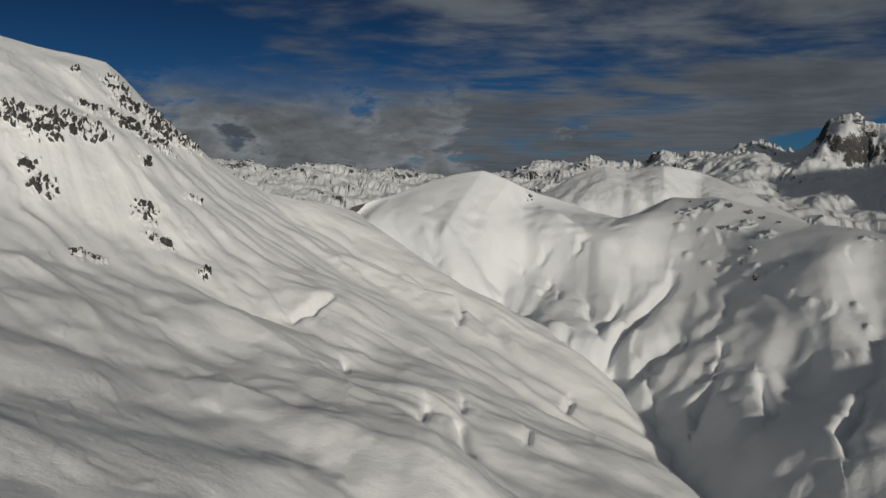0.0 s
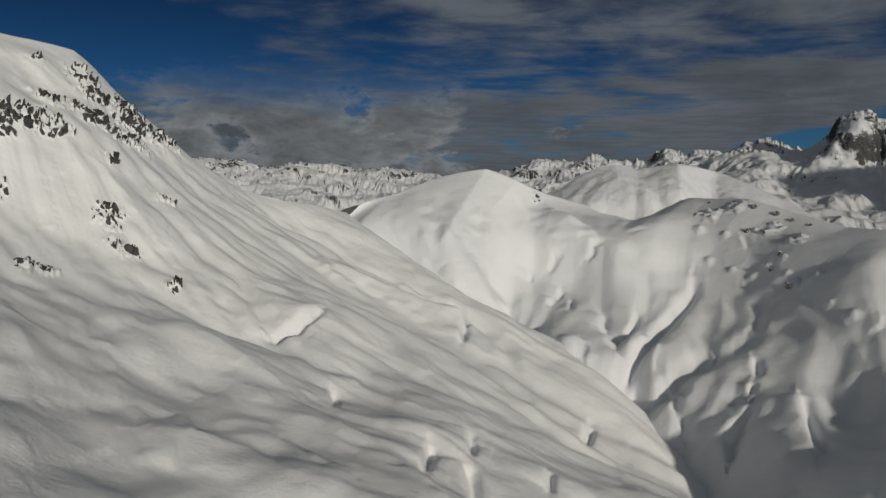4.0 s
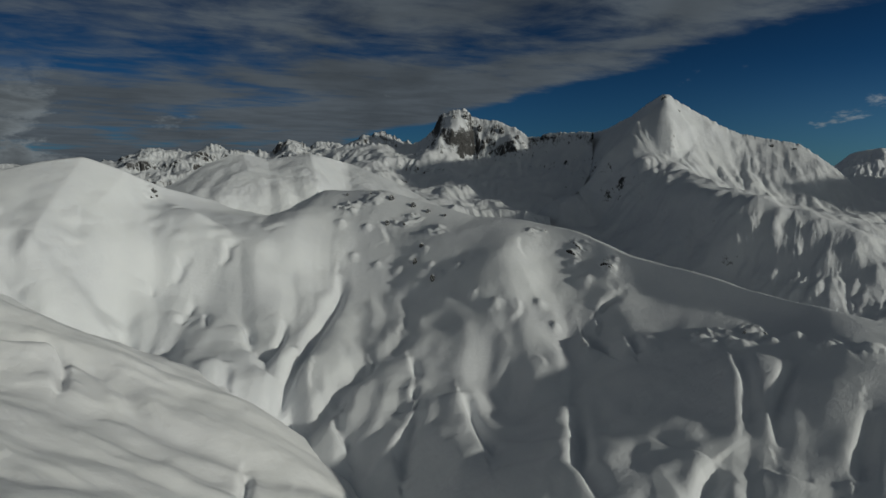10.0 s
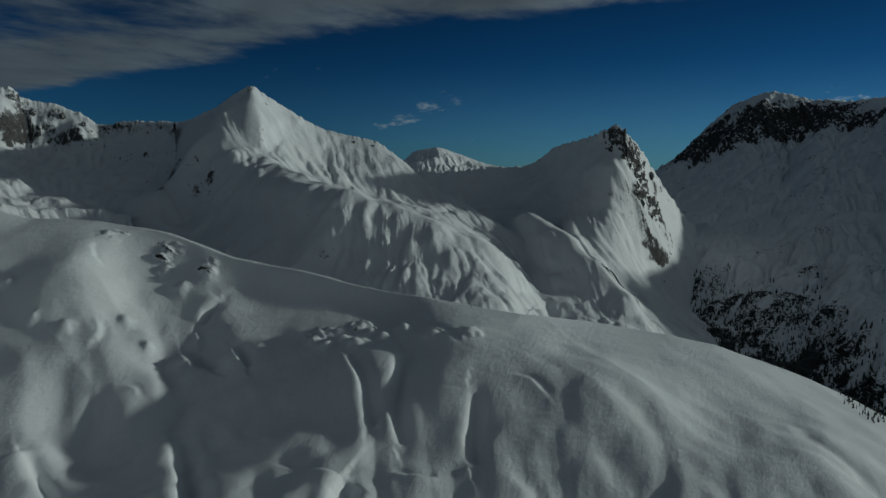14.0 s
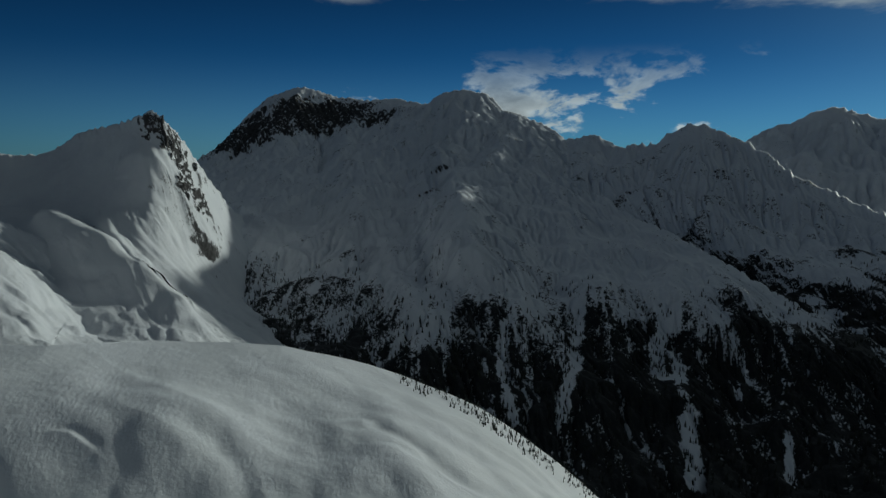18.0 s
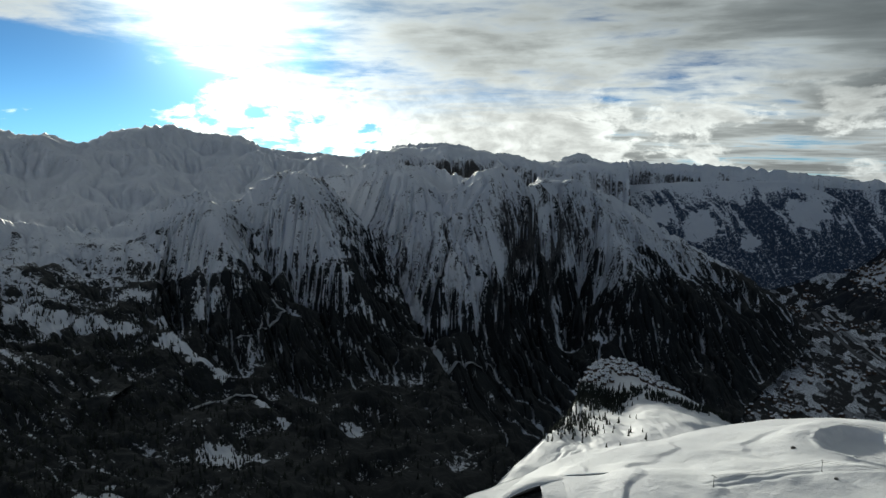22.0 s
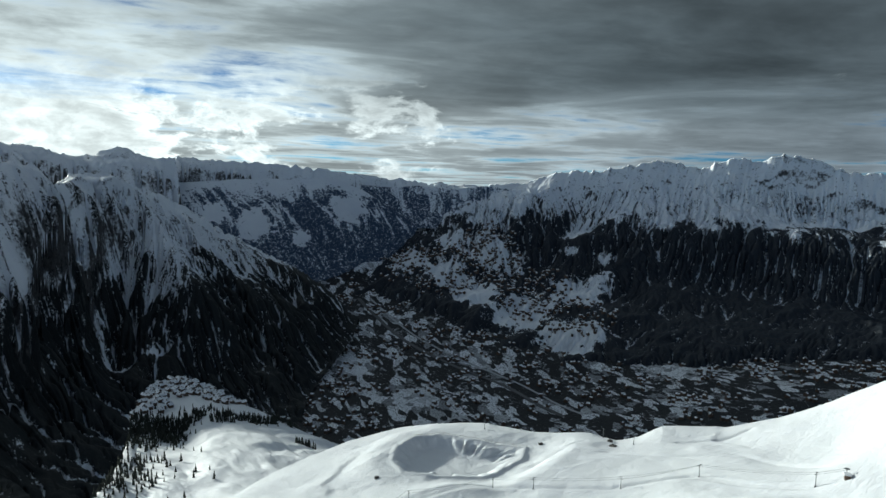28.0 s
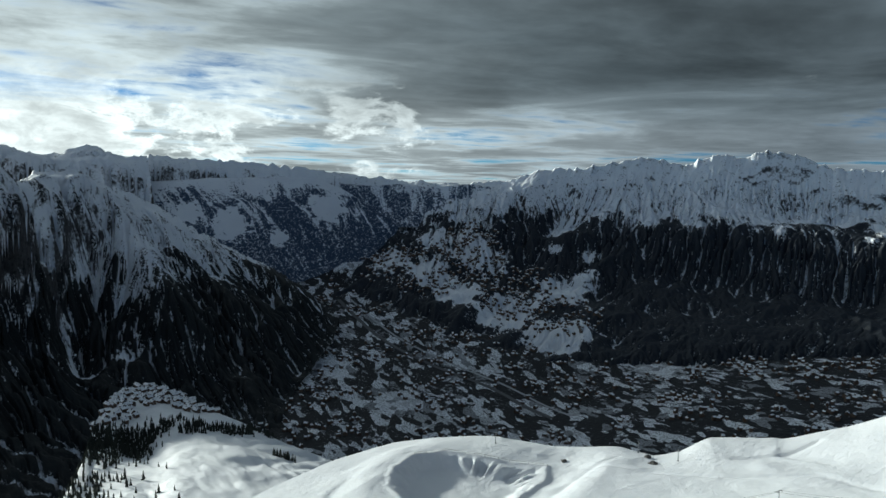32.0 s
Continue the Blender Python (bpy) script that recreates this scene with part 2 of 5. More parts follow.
def perlin(p):
    """Gradient noise in -1..1 at an array of points."""
    p = np.asarray(p, float)
    c = np.floor(p).astype(int)
    f = p - c
    w = f * f * f * (f * (f * 6 - 15) + 10)
    c &= 255
    total = 0.0
    for i in (0, 1):
        for j in (0, 1):
            for k in (0, 1):
                h = _perm[_perm[_perm[c[..., 0] + i] + c[..., 1] + j] + c[..., 2] + k]
                g = _grad[h]
                dot = g[..., 0] * (f[..., 0] - i) + g[..., 1] * (f[..., 1] - j) + g[..., 2] * (f[..., 2] - k)
                wx = w[..., 0] if i else 1 - w[..., 0]
                wy = w[..., 1] if j else 1 - w[..., 1]
                wz = w[..., 2] if k else 1 - w[..., 2]
                total = total + dot * wx * wy * wz
    return total * 1.6


def fbm(p, octaves=5, gain=0.5, ridged=False):
    out, amp, p = 0.0, 1.0, np.asarray(p, float)
    for o in range(octaves):
        v = perlin(p + 17.3 * o)
        out = out + amp * ((1 - 2 * np.abs(v)) if ridged else v)
        amp, p = amp * gain, p * 2.03
    return out


def through_points(x, y, at):
    """A line through the points (x, y), with no overshoot, read at 'at'. y may have several columns."""
    h, d = np.diff(x)[:, None], np.diff(y, axis=0)
    d = d / h
    m = np.empty_like(y)
    m[0], m[-1] = d[0], d[-1]
    w1, w2 = 2 * h[1:] + h[:-1], h[1:] + 2 * h[:-1]
    safe = np.where(np.abs(d) < 1e-9, 1e-9, d)
    mid = (w1 + w2) / (w1 / safe[:-1] + w2 / safe[1:])
    m[1:-1] = np.where(d[:-1] * d[1:] > 0, mid, 0.0)
    i = np.clip(np.searchsorted(x, at) - 1, 0, len(x) - 2)
    t = ((at - x[i]) / h[i, 0])[:, None]
    return (2 * t**3 - 3 * t**2 + 1) * y[i] + (t**3 - 2 * t**2 + t) * h[i] * m[i] + (3 * t**2 - 2 * t**3) * y[i + 1] + (t**3 - t**2) * h[i] * m[i + 1]


def smooth(x, a, b):
    t = np.clip((np.asarray(x, float) - a) / (b - a), 0, 1)
    return t * t * (3 - 2 * t)


SHEETS = {}


def lip(grid, normal, wob, points, rise, above, below):
    """Pushes the ground up along a line of the plan: it swells over 'above' metres on one side and breaks off over 'below' on the other."""
    pts = np.array(points, float)
    near = np.full(grid.shape[:2], 1e9)
    push = np.zeros(grid.shape[:2])
    total = len(pts) - 1
    for k in range(total):
        a, b = pts[k], pts[k + 1]
        ab = b - a
        size = np.linalg.norm(ab) + 1e-6
        f = np.clip(((wob - a) @ ab) / size**2, 0, 1)
        off = wob - (a + f[..., None] * ab)
        dist = np.linalg.norm(off, axis=2)
        side = np.sign(np.cross(np.broadcast_to(ab, off.shape), off)[..., 2])
        e = (k + f) / total
        fade = np.sqrt(np.clip(4 * e * (1 - e), 0, 1)) * 0.85 + 0.15
        here = np.where(side < 0, np.exp(-((dist / above) ** 1.5)), -0.75 * np.exp(-((dist / below) ** 2)) * np.minimum(dist / (0.5 * below), 1.75)) * fade * rise
        closer = dist < near
        push = np.where(closer, here, push)
        near = np.minimum(near, dist)
    grid += normal * push[..., None]


def notch(grid, wob, points, rise, left, wide):
    """A wind lip with a cleft at its foot: the ground swells on the left of the line, then drops into a short dark cut along it."""
    pts = np.array(points, float)
    lo, hi = pts.min(0)[:2] - 2.5 * left, pts.max(0)[:2] + 2.5 * left
    box = np.all((wob[..., :2] > lo) & (wob[..., :2] < hi), axis=2)
    if not box.any():
        return
    p, near, push, total = wob[box][:, :2], np.full(box.sum(), 1e9), np.zeros(box.sum()), len(pts) - 1
    for k in range(total):
        a, ab = pts[k, :2], pts[k + 1, :2] - pts[k, :2]
        f = np.clip(((p - a) @ ab) / (ab @ ab), 0, 1)
        off = p - (a + f[:, None] * ab)
        dist = np.hypot(off[:, 0], off[:, 1])
        side = np.sign(ab[0] * off[:, 1] - ab[1] * off[:, 0])
        e = (k + f) / total
        fade = np.sqrt(np.clip(4 * e * (1 - e), 0, 1)) * 0.8 + 0.2
        here = 0.7 * np.where(side > 0, np.exp(-((dist / left) ** 1.4)), np.exp(-((dist / (0.35 * wide)) ** 2))) - 1.25 * np.exp(-(((dist * side + 0.75 * wide) / (0.7 * wide)) ** 2))
        closer = dist < near
        push = np.where(closer, here * fade, push)
        near = np.minimum(near, dist)
    grid[..., 2][box] += rise * push


def knobs(grid, places, high, wide):
    """Small snowed-over rocks that stand out of the slope."""
    for k, (x, y, z) in enumerate(places):
        r = wide * (0.7 + 0.6 * ((k * 0.618) % 1))
        d = np.hypot(grid[..., 0] - x, grid[..., 1] - y) / r
        ring = d < 2.0
        grid[..., 2][ring] += high * np.exp(-(d[ring] * (1 + 0.4 * perlin(grid[ring] / (0.5 * r) + k))) ** 2.5)


def spine(grid, normal, clear, points, rise, wide):
    """Raises an arete along a line of the plan."""
    pts = np.array(points, float)
    near = np.full(grid.shape[:2], 1e9)
    for a, b in zip(pts, pts[1:]):
        ab = b - a
        f = np.clip(((grid - a) @ ab) / (ab @ ab), 0, 1)
        near = np.minimum(near, np.linalg.norm(grid - (a + f[..., None] * ab), axis=2))
    tent = np.clip(1 - near / wide * (1 + 0.35 * perlin(grid / (0.5 * wide) + 6.0)), 0, 1)
    grid += normal * (rise * tent ** 1.2 * clear)[..., None]


def wave_lips(grid, yaw, spacing, warp, amp, cover):
    """Wind lips: waves that swell slowly and break off short, in patches, curving with the ground."""
    c, d = -math.sin(radians(yaw)), math.cos(radians(yaw))
    x = (grid[..., 0] * c + grid[..., 1] * d) / spacing + warp * fbm(grid / (spacing * 2.6) + 12.5, 4, 0.5)
    f = x - np.floor(x)
    saw = np.where(f < 0.88, smooth(f, 0.15, 0.88), 1 - smooth(f, 0.88, 1.0))
    patch = smooth(fbm(grid / (spacing * 1.3) + 40.0, 3) + cover, -0.05, 0.35)
    return amp * saw * patch


def spots(grid, places, seed=0.0):
    """1 near the given places (x, y, z, radius), 0 away from them, with ragged edges."""
    out = np.zeros(grid.shape[:2])
    for x, y, z, r in places:
        d = np.linalg.norm(grid - (x, y, z), axis=2)
        ring = d < 2.2 * r
        if ring.any():
            out[ring] = np.maximum(out[ring], 1 - smooth(d[ring] / r + 0.45 * fbm(grid[ring] / (0.35 * r) + seed, 4), 0.4, 1.15))
    return out


def blur(a, half, rounds=2):
    """A soft mean over a window of the grid, both ways."""
    for _ in range(rounds):
        for axis in (0, 1):
            b = np.moveaxis(a, axis, 0)
            c = np.cumsum(np.concatenate([np.repeat(b[:1], half + 1, 0), b, np.repeat(b[-1:], half, 0)]), 0)
            a = np.moveaxis((c[2 * half + 1:] - c[:-2 * half - 1]) / (2 * half + 1), 0, axis)
    return a


def erode(grid, rough, size, cut, rounds):
    """Lets water carve the ground: returns the change of height, and how much ground drains through each place."""
    nv, nu = grid.shape[:2]
    z = grid[..., 2] + rough * fbm(grid / size + 51.0, 4, 0.55)
    ids = np.arange(nv * nu).reshape(nv, nu)
    steps = [(a, b) for a in (-1, 0, 1) for b in (-1, 0, 1) if a or b]
    far = [np.hypot(*np.moveaxis(grid[..., :2] - np.roll(grid[..., :2], (-a, -b), (0, 1)), -1, 0)) + 0.01 for a, b in steps]
    to = [np.roll(ids, (-a, -b), (0, 1)) for a, b in steps]
    rim = np.zeros((nv, nu), bool)
    rim[0], rim[-1], rim[:, 0], rim[:, -1] = True, True, True, True
    gu, gv = np.gradient(grid[..., :2], axis=1), np.gradient(grid[..., :2], axis=0)
    area = np.abs(gu[..., 0] * gv[..., 1] - gu[..., 1] * gv[..., 0]).ravel()
    for _ in range(rounds):
        best, rec, dist = np.zeros((nv, nu)), ids.copy(), np.ones((nv, nu))
        for (a, b), f, k in zip(steps, far, to):
            fall = (z - np.roll(z, (-a, -b), (0, 1))) / f
            more = (fall > best) & ~rim
            best, rec, dist = np.where(more, fall, best), np.where(more, k, rec), np.where(more, f, dist)
        order, down = np.argsort(z.ravel()).tolist(), rec.ravel().tolist()
        drain = area.tolist()
        for k in reversed(order):
            r = down[k]
            if r != k:
                drain[r] += drain[k]
        gain = (cut * np.sqrt(drain) / dist.ravel()).tolist()
        h = z.ravel().tolist()
        for k in order:
            r = down[k]
            if r != k and h[k] > h[r]:
                g = gain[k]
                h[k] = (h[k] + g * h[r]) / (1 + g)
        z = np.array(h).reshape(nv, nu)
    return z - grid[..., 2], np.array(drain).reshape(nv, nu)


class Slope:
    """A stretch of mountain side, laid through lines of the plan: its crest first, then lines further down, seen from a hub. It has a far side too."""

    def __init__(self, name, hub, nu, nv, back=(300.0, 260.0)):
        self.name, self.nu, self.nv, self.back, self.rows = name, nu, nv, back, []
        self.hub = np.array((*hub, 0.0))

    def line(self, *points):
        self.rows.append(np.array(points, float))
        return self

    def lay(self):
        """The plain ground: rows of places from the far foot over the crest to the near foot, and the number of the crest's row."""
        u = np.linspace(0, 1, self.nu)
        rows = []
        for r in self.rows:
            off = r - self.hub
            yaw = np.unwrap(np.arctan2(-off[:, 0], off[:, 1]))
            far = np.hypot(off[:, 0], off[:, 1])
            order = np.argsort(yaw)
            yaw, far, high = yaw[order], far[order], r[order, 2]
            keep = np.r_[True, np.diff(yaw) > 1e-4]
            yaw, far, high = yaw[keep], far[keep], high[keep]
            at = np.linspace(yaw[-1], yaw[0], self.nu)
            got = through_points(yaw, np.stack([far, high], 1), at)
            if not rows:  # summits stay pointed
                got = 0.45 * got + 0.55 * np.stack([np.interp(at, yaw, far), np.interp(at, yaw, high)], 1)
            rows.append(np.stack([self.hub[0] - np.sin(at) * got[:, 0], self.hub[1] + np.cos(at) * got[:, 0], got[:, 1]], 1))
        rows = np.array(rows)
        away = rows[0] - self.hub
        away[:, 2] = 0
        away /= np.linalg.norm(away, axis=1)[:, None]
        gaps = np.linalg.norm(np.diff(rows, axis=0), axis=2).mean(1)
        pos = np.r_[0, np.cumsum(gaps ** 0.75)]
        v = np.linspace(0, pos[-1], self.nv)
        flat = rows.reshape(len(rows), -1)
        grid = through_points(pos, flat, v).reshape(self.nv, self.nu, 3)
        nb = max(self.nv // 8, 8)
        fall = np.linspace(1, 0, nb, endpoint=False)[:, None, None] ** 1.3
        behind = rows[0] + fall * (away * self.back[0] + np.array((0, 0, -self.back[1])))
        return np.concatenate([behind, grid]), nb

    def build(self, mat, relief=(), drift=(), crest=0.4, spines=(), waves=(), pocks=None, woods=None, crag=None, carve=None, water=None, jag=0.0, clefts=(), bumps=(), gullies=(), label="", category="mountain", kind=""):
        grid, nb = self.lay()
        du, dv = np.gradient(grid, axis=1), np.gradient(grid, axis=0)
        normal = np.cross(du, dv)
        normal /= np.linalg.norm(normal, axis=2)[:, :, None] + 1e-9
        normal *= np.sign(normal[:, :, 2:] + 1e-9)
        down = np.cumsum(np.linalg.norm(np.diff(grid, axis=0, prepend=grid[:1]), axis=2), axis=0)
        down = down - down[nb]
        hold = crest + (1 - crest) * smooth(np.abs(down), 0, 140)
        push = np.zeros(grid.shape[:2])
        for size, amp, octaves, gain, ridged in relief:
            push += amp * fbm(grid / size + 3.1, octaves, gain, ridged) * hold
        for yaw, long, wide, amp, octaves, ridged in drift:
            c, d = -math.sin(radians(yaw)), math.cos(radians(yaw))
            sway = 0.5 * perlin(grid / (long * 0.8) + 9.7)
            q = np.stack([(grid[..., 0] * c + grid[..., 1] * d) / long, (grid[..., 0] * d - grid[..., 1] * c) / wide + sway, grid[..., 2] / long], -1)
            patch = 0.25 + 0.75 * smooth(perlin(grid / (long * 0.9) + 31.0), -0.35, 0.35)
            push += amp * fbm(q, octaves, 0.5, ridged) * hold * patch
        run = np.cumsum(np.r_[0, np.linalg.norm(np.diff(grid[nb], axis=0), axis=1)])[None, :] + 0 * down
        for args in waves:
            push += wave_lips(grid, *args) * hold
        rock = np.broadcast_to(crag(grid, down), grid.shape[:2]) * (0.35 + 0.65 * smooth(fbm(grid / (9.0, 9.0, 60.0) + 2.7, 4, 0.6), -0.25, 0.3)) if crag else None
        grid = grid + normal * (push * np.clip(normal[..., 2] * 1.25, 0.3, 1))[:, :, None]
        for args in spines:
            spine(grid, normal, smooth(down, 10, 160), *args)
        if jag:  # teeth along the crest
            teeth = fbm(np.stack([run / (5.0 * jag), 0 * run + 0.3, 0 * run + 0.7], -1), 4, 0.55, True)
            grid[..., 2] += jag * (teeth - 0.5) * (1 - smooth(np.abs(down), 0, 7.0 * jag))
        for points, depth, wide in gullies:
            groove(grid, points, depth, wide)
        ribbed, bed = 0.0, 0.0
        if water:  # depth of the gullies, strength of the cutting, softness, trees on the ribs, trees out of the beds, rock on the ribs
            deep, cut, soft, rib_trees, bed_trees, rib_rock, *hold = water
            change, drain = erode(grid, 0.5 * deep, 60.0 + 3.0 * deep, cut, 5)
            change = change - blur(change, 50, 2)
            fine = change - blur(change, 6, 2)
            if soft:
                change = blur(change, soft, 2)
            change = 1.5 * deep * np.tanh(change / (1.5 * deep))
            ribbed = np.tanh(4.0 * fine / deep) + 0.5 * np.tanh(change / deep)
            bed = blur(smooth(np.log10(drain), 3.4, 4.4), 1, 1)
            grid[..., 2] += change * smooth(np.abs(down), 0, hold[0] if hold else 2.5 * deep)
            if rib_rock:
                rock = (0.0 if rock is None else rock) + rib_rock * np.clip(ribbed, 0, 1.2) * (0.4 + 0.6 * smooth(fbm(grid / 90.0 + 61.0, 3), -0.3, 0.3))
        wob = grid + np.stack([fbm(grid / 90.0 + k, 2) for k in (1.5, 8.5)] + [0 * down], -1) * 4.0 if clefts else None
        for args in clefts:
            notch(grid, wob, *args)
        for args in bumps:
            knobs(grid, *args)
        if pocks:  # small wind scoops and lips scattered over the slope
            count, yaw, seed = pocks
            dice = random.Random(seed)
            for _ in range(count):
                j, i = dice.randrange(nb + 12, grid.shape[0] - 20), dice.randrange(15, grid.shape[1] - 15)
                a, half, bend = radians(yaw + dice.gauss(0, 22)), dice.uniform(7, 24), dice.uniform(-0.5, 0.5)
                box = (slice(max(j - 45, 0), j + 45), slice(max(i - 45, 0), i + 45))
                mid, along = grid[j, i], np.array((-math.sin(a), math.cos(a), 0.0))
                across = np.array((along[1], -along[0], 0.0))
                line = [mid + along * half * e + across * half * bend * (1 - e * e) for e in (-1.0, -0.4, 0.3, 1.0)]
                piece = grid[box].copy()
                line = [piece.reshape(-1, 3)[np.argmin(np.linalg.norm(piece.reshape(-1, 3)[:, :2] - q[:2], axis=1))] for q in line]
                lip(piece, normal[box], piece, line, dice.uniform(1.0, 2.6), half * 0.8, half * dice.uniform(0.25, 0.45))
                grid[box] = piece
        if rock is not None:
            grid = grid + normal * (np.minimum(rock, 1.2) * 6.0 * (fbm(grid / (22.0, 22.0, 60.0), 4, 0.55, True) - 0.2))[:, :, None]
        if carve:
            carve(grid, down)
        me = bpy.data.meshes.new(self.name)
        nv, nu = grid.shape[:2]
        ids = np.arange(nv * nu).reshape(nv, nu)
        quads = np.stack([ids[:-1, :-1], ids[1:, :-1], ids[1:, 1:], ids[:-1, 1:]], -1).reshape(-1, 4)
        a, b, c = (grid.reshape(-1, 3)[quads[:, k]] for k in (0, 1, 2))
        if np.cross(b - a, c - a)[:, 2].mean() < 0:
            quads = quads[:, ::-1]
        me.vertices.add(nv * nu)
        me.vertices.foreach_set("co", grid.astype(np.float32).ravel())
        me.loops.add(quads.size)
        me.loops.foreach_set("vertex_index", quads.astype(np.int32).ravel())
        me.polygons.add(len(quads))
        me.polygons.foreach_set("loop_start", np.arange(0, quads.size, 4, dtype=np.int32))
        me.polygons.foreach_set("use_smooth", np.ones(len(quads), bool))
        me.update(calc_edges=True)
        for key, value in (("woods", woods(grid, down) + (rib_trees * ribbed - bed_trees * bed if water else 0.0) if woods else None), ("crag", rock)):
            if value is not None:
                value = np.broadcast_to(value, (nv, nu))
                me.attributes.new(key, "FLOAT", "POINT").data.foreach_set("value", value.astype(np.float32).ravel())
        me.materials.append(mat)
        ob = new(self.name, me)
        tagged(ob, label, category, kind=kind)
        SHEETS[self.name] = grid
        return ob


SNOW = terrain("wind_packed_snow", rock=(0.70, 0.85), ripple=0.38)
FRESH_SNOW = terrain("fresh_snow", rock=(0.70, 0.85), tint=(0.86, 0.87, 0.88), ripple=0.28)
SMOOTH_SNOW = terrain("smooth_snow", rock=(0.86, 1.02), ripple=0.32)
PEAK_SNOW = terrain("peak_snow", rock=(0.80, 0.98), ripple=0.4)
RIB_ROCK = terrain("rib_rock", rock=(0.55, 0.85), grain=0.6)
PEAK_ROCK = terrain("peak_rock_and_snow", rock=(0.36, 0.56), ripple=0.4)
ROCKY = terrain("rock_with_snow", rock=(0.28, 0.46))
# Far snow lighter and needles bluer: distance haze put into the base colour.
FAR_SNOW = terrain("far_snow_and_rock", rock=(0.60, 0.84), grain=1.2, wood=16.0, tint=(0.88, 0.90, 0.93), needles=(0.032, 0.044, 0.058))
# Rock patches, spread onto gentler ground to paint the cloud's shade as well.
FAR_ROCK_SHADE = terrain("far_rock_and_cloud_shade", rock=(0.30, 0.50), grain=1.2)
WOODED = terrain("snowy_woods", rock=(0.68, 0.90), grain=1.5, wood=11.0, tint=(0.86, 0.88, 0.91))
# Needles and snow paler than nearby, haze painted in as tone.
HAZED_WOODS = terrain("hazed_far_woods", rock=(0.55, 0.75), grain=1.5, wood=14.0, tint=(0.88, 0.90, 0.93), needles=(0.012, 0.015, 0.020))
# Blue needles imitate the haze that fills the far valley.
HAZE_BLUE_WOODS = terrain("haze_blue_far_woods", rock=(0.75, 0.95), grain=1.5, wood=14.0, tint=(0.88, 0.90, 0.93), needles=(0.030, 0.046, 0.074))
VALLEY = terrain("valley_fields", rock=(0.8, 0.9), grain=2.0, wood=12.0, fields=34.0, tint=(0.88, 0.90, 0.93), needles=(0.007, 0.008, 0.010))


def rocky(foot, top, much):
    """Bare rock in ragged streaks that grow with the height."""
    return lambda grid, down: much * smooth(grid[..., 2], foot, top) * smooth(fbm(grid / (70.0, 70.0, 110.0) + 7, 5, 0.6), -0.1, 0.5)


def timberline(top, dense, yaw=0.0, wide=60.0, streak=0.0, glades=(), full=1.1, chutes=(), clear=1.7):
    """Woods that begin at the height 'top' and close at 'dense', cut by snowy chutes down the slope and by glades."""
    def cover(grid, down):
        c, d = -math.sin(radians(yaw)), math.cos(radians(yaw))
        q = np.stack([(grid[..., 0] * c + grid[..., 1] * d) / (wide * 7), (grid[..., 0] * d - grid[..., 1] * c) / wide + 0.8 * perlin(grid / 300.0), grid[..., 2] / (wide * 7)], -1)
        chute = fbm(q, 4, 0.6, True)
        out = full * smooth(-grid[..., 2] + 80 * fbm(grid / 160.0 + 2.2, 4), -top, -dense) - streak * smooth(chute, 1.15, 1.75) * (1 - 0.75 * smooth(-grid[..., 2], -dense + 40, -dense + 260))
        for *p, r in glades:
            out = out - clear * spots(grid, [(*p, r)], 3.0)
        for points, half in chutes:
            pts, near = np.array(points, float), np.full(grid.shape[:2], 1e9)
            for a, b in zip(pts, pts[1:]):
                f = np.clip(((grid - a) @ (b - a)) / ((b - a) @ (b - a)), 0, 1)
                near = np.minimum(near, np.linalg.norm(grid - (a + f[..., None] * (b - a)), axis=2))
            out = out - 1.2 * smooth(near * (1 + 0.5 * fbm(grid / (2.5 * half) + 4.4, 3)), 1.5 * half, 0.6 * half)
        return out
    return cover


def groove(grid, points, depth, wide):
    pts = np.array(points, float)
    near = np.full(grid.shape[:2], 1e9)
    for a, b in zip(pts, pts[1:]):
        ab = (b - a)[:2]
        f = np.clip(((grid[..., :2] - a[:2]) @ ab) / (ab @ ab), 0, 1)
        near = np.minimum(near, np.linalg.norm(grid[..., :2] - (a[:2] + f[..., None] * ab), axis=2))
    grid[..., 2] -= depth * np.exp(-((near / wide) ** 2))


POND, POND_TOP = (-54.1, -208.7), -191.5
RIM = [(-9.5, -222.0), (-21.5, -243.4), (-42.7, -257.2), (-63.8, -255.2), (-85.4, -229.4), (-110.3, -203.1), (-98.0, -188.5), (-68.0, -173.5), (-54.0, -172.3), (-26.1, -185.1), (-7.7, -198.7)]
FLOOR = [(-21.3, -210.5), (-43.2, -243.9), (-54.7, -244.0), (-58.0, -237.7), (-63.1, -219.1), (-72.8, -206.1), (-74.7, -194.4), (-63.3, -188.8), (-40.7, -197.2)]
LIFT = [(83, -113, -191), (7, -153, -190), (-48, -145, -186), (-66, -126, -180), (-100, -85, -170), (-137, -61, -162), (-147, 4, -138), (-153, 16, -131)]


def inside(grid, corners):
    """Whether each place lies within a plan polygon, and its plan distance to the polygon's edge."""
    x, y = grid[..., 0], grid[..., 1]
    hit, near = np.zeros(x.shape, bool), np.full(x.shape, 1e9)
    for (ax, ay), (bx, by) in zip(corners, corners[1:] + corners[:1]):
        if ay != by:
            hit ^= ((ay > y) != (by > y)) & (x < (bx - ax) * (y - ay) / (by - ay) + ax)
        f = np.clip(((x - ax) * (bx - ax) + (y - ay) * (by - ay)) / ((bx - ax) ** 2 + (by - ay) ** 2), 0, 1)
        near = np.minimum(near, np.hypot(x - ax - f * (bx - ax), y - ay - f * (by - ay)))
    return hit, near


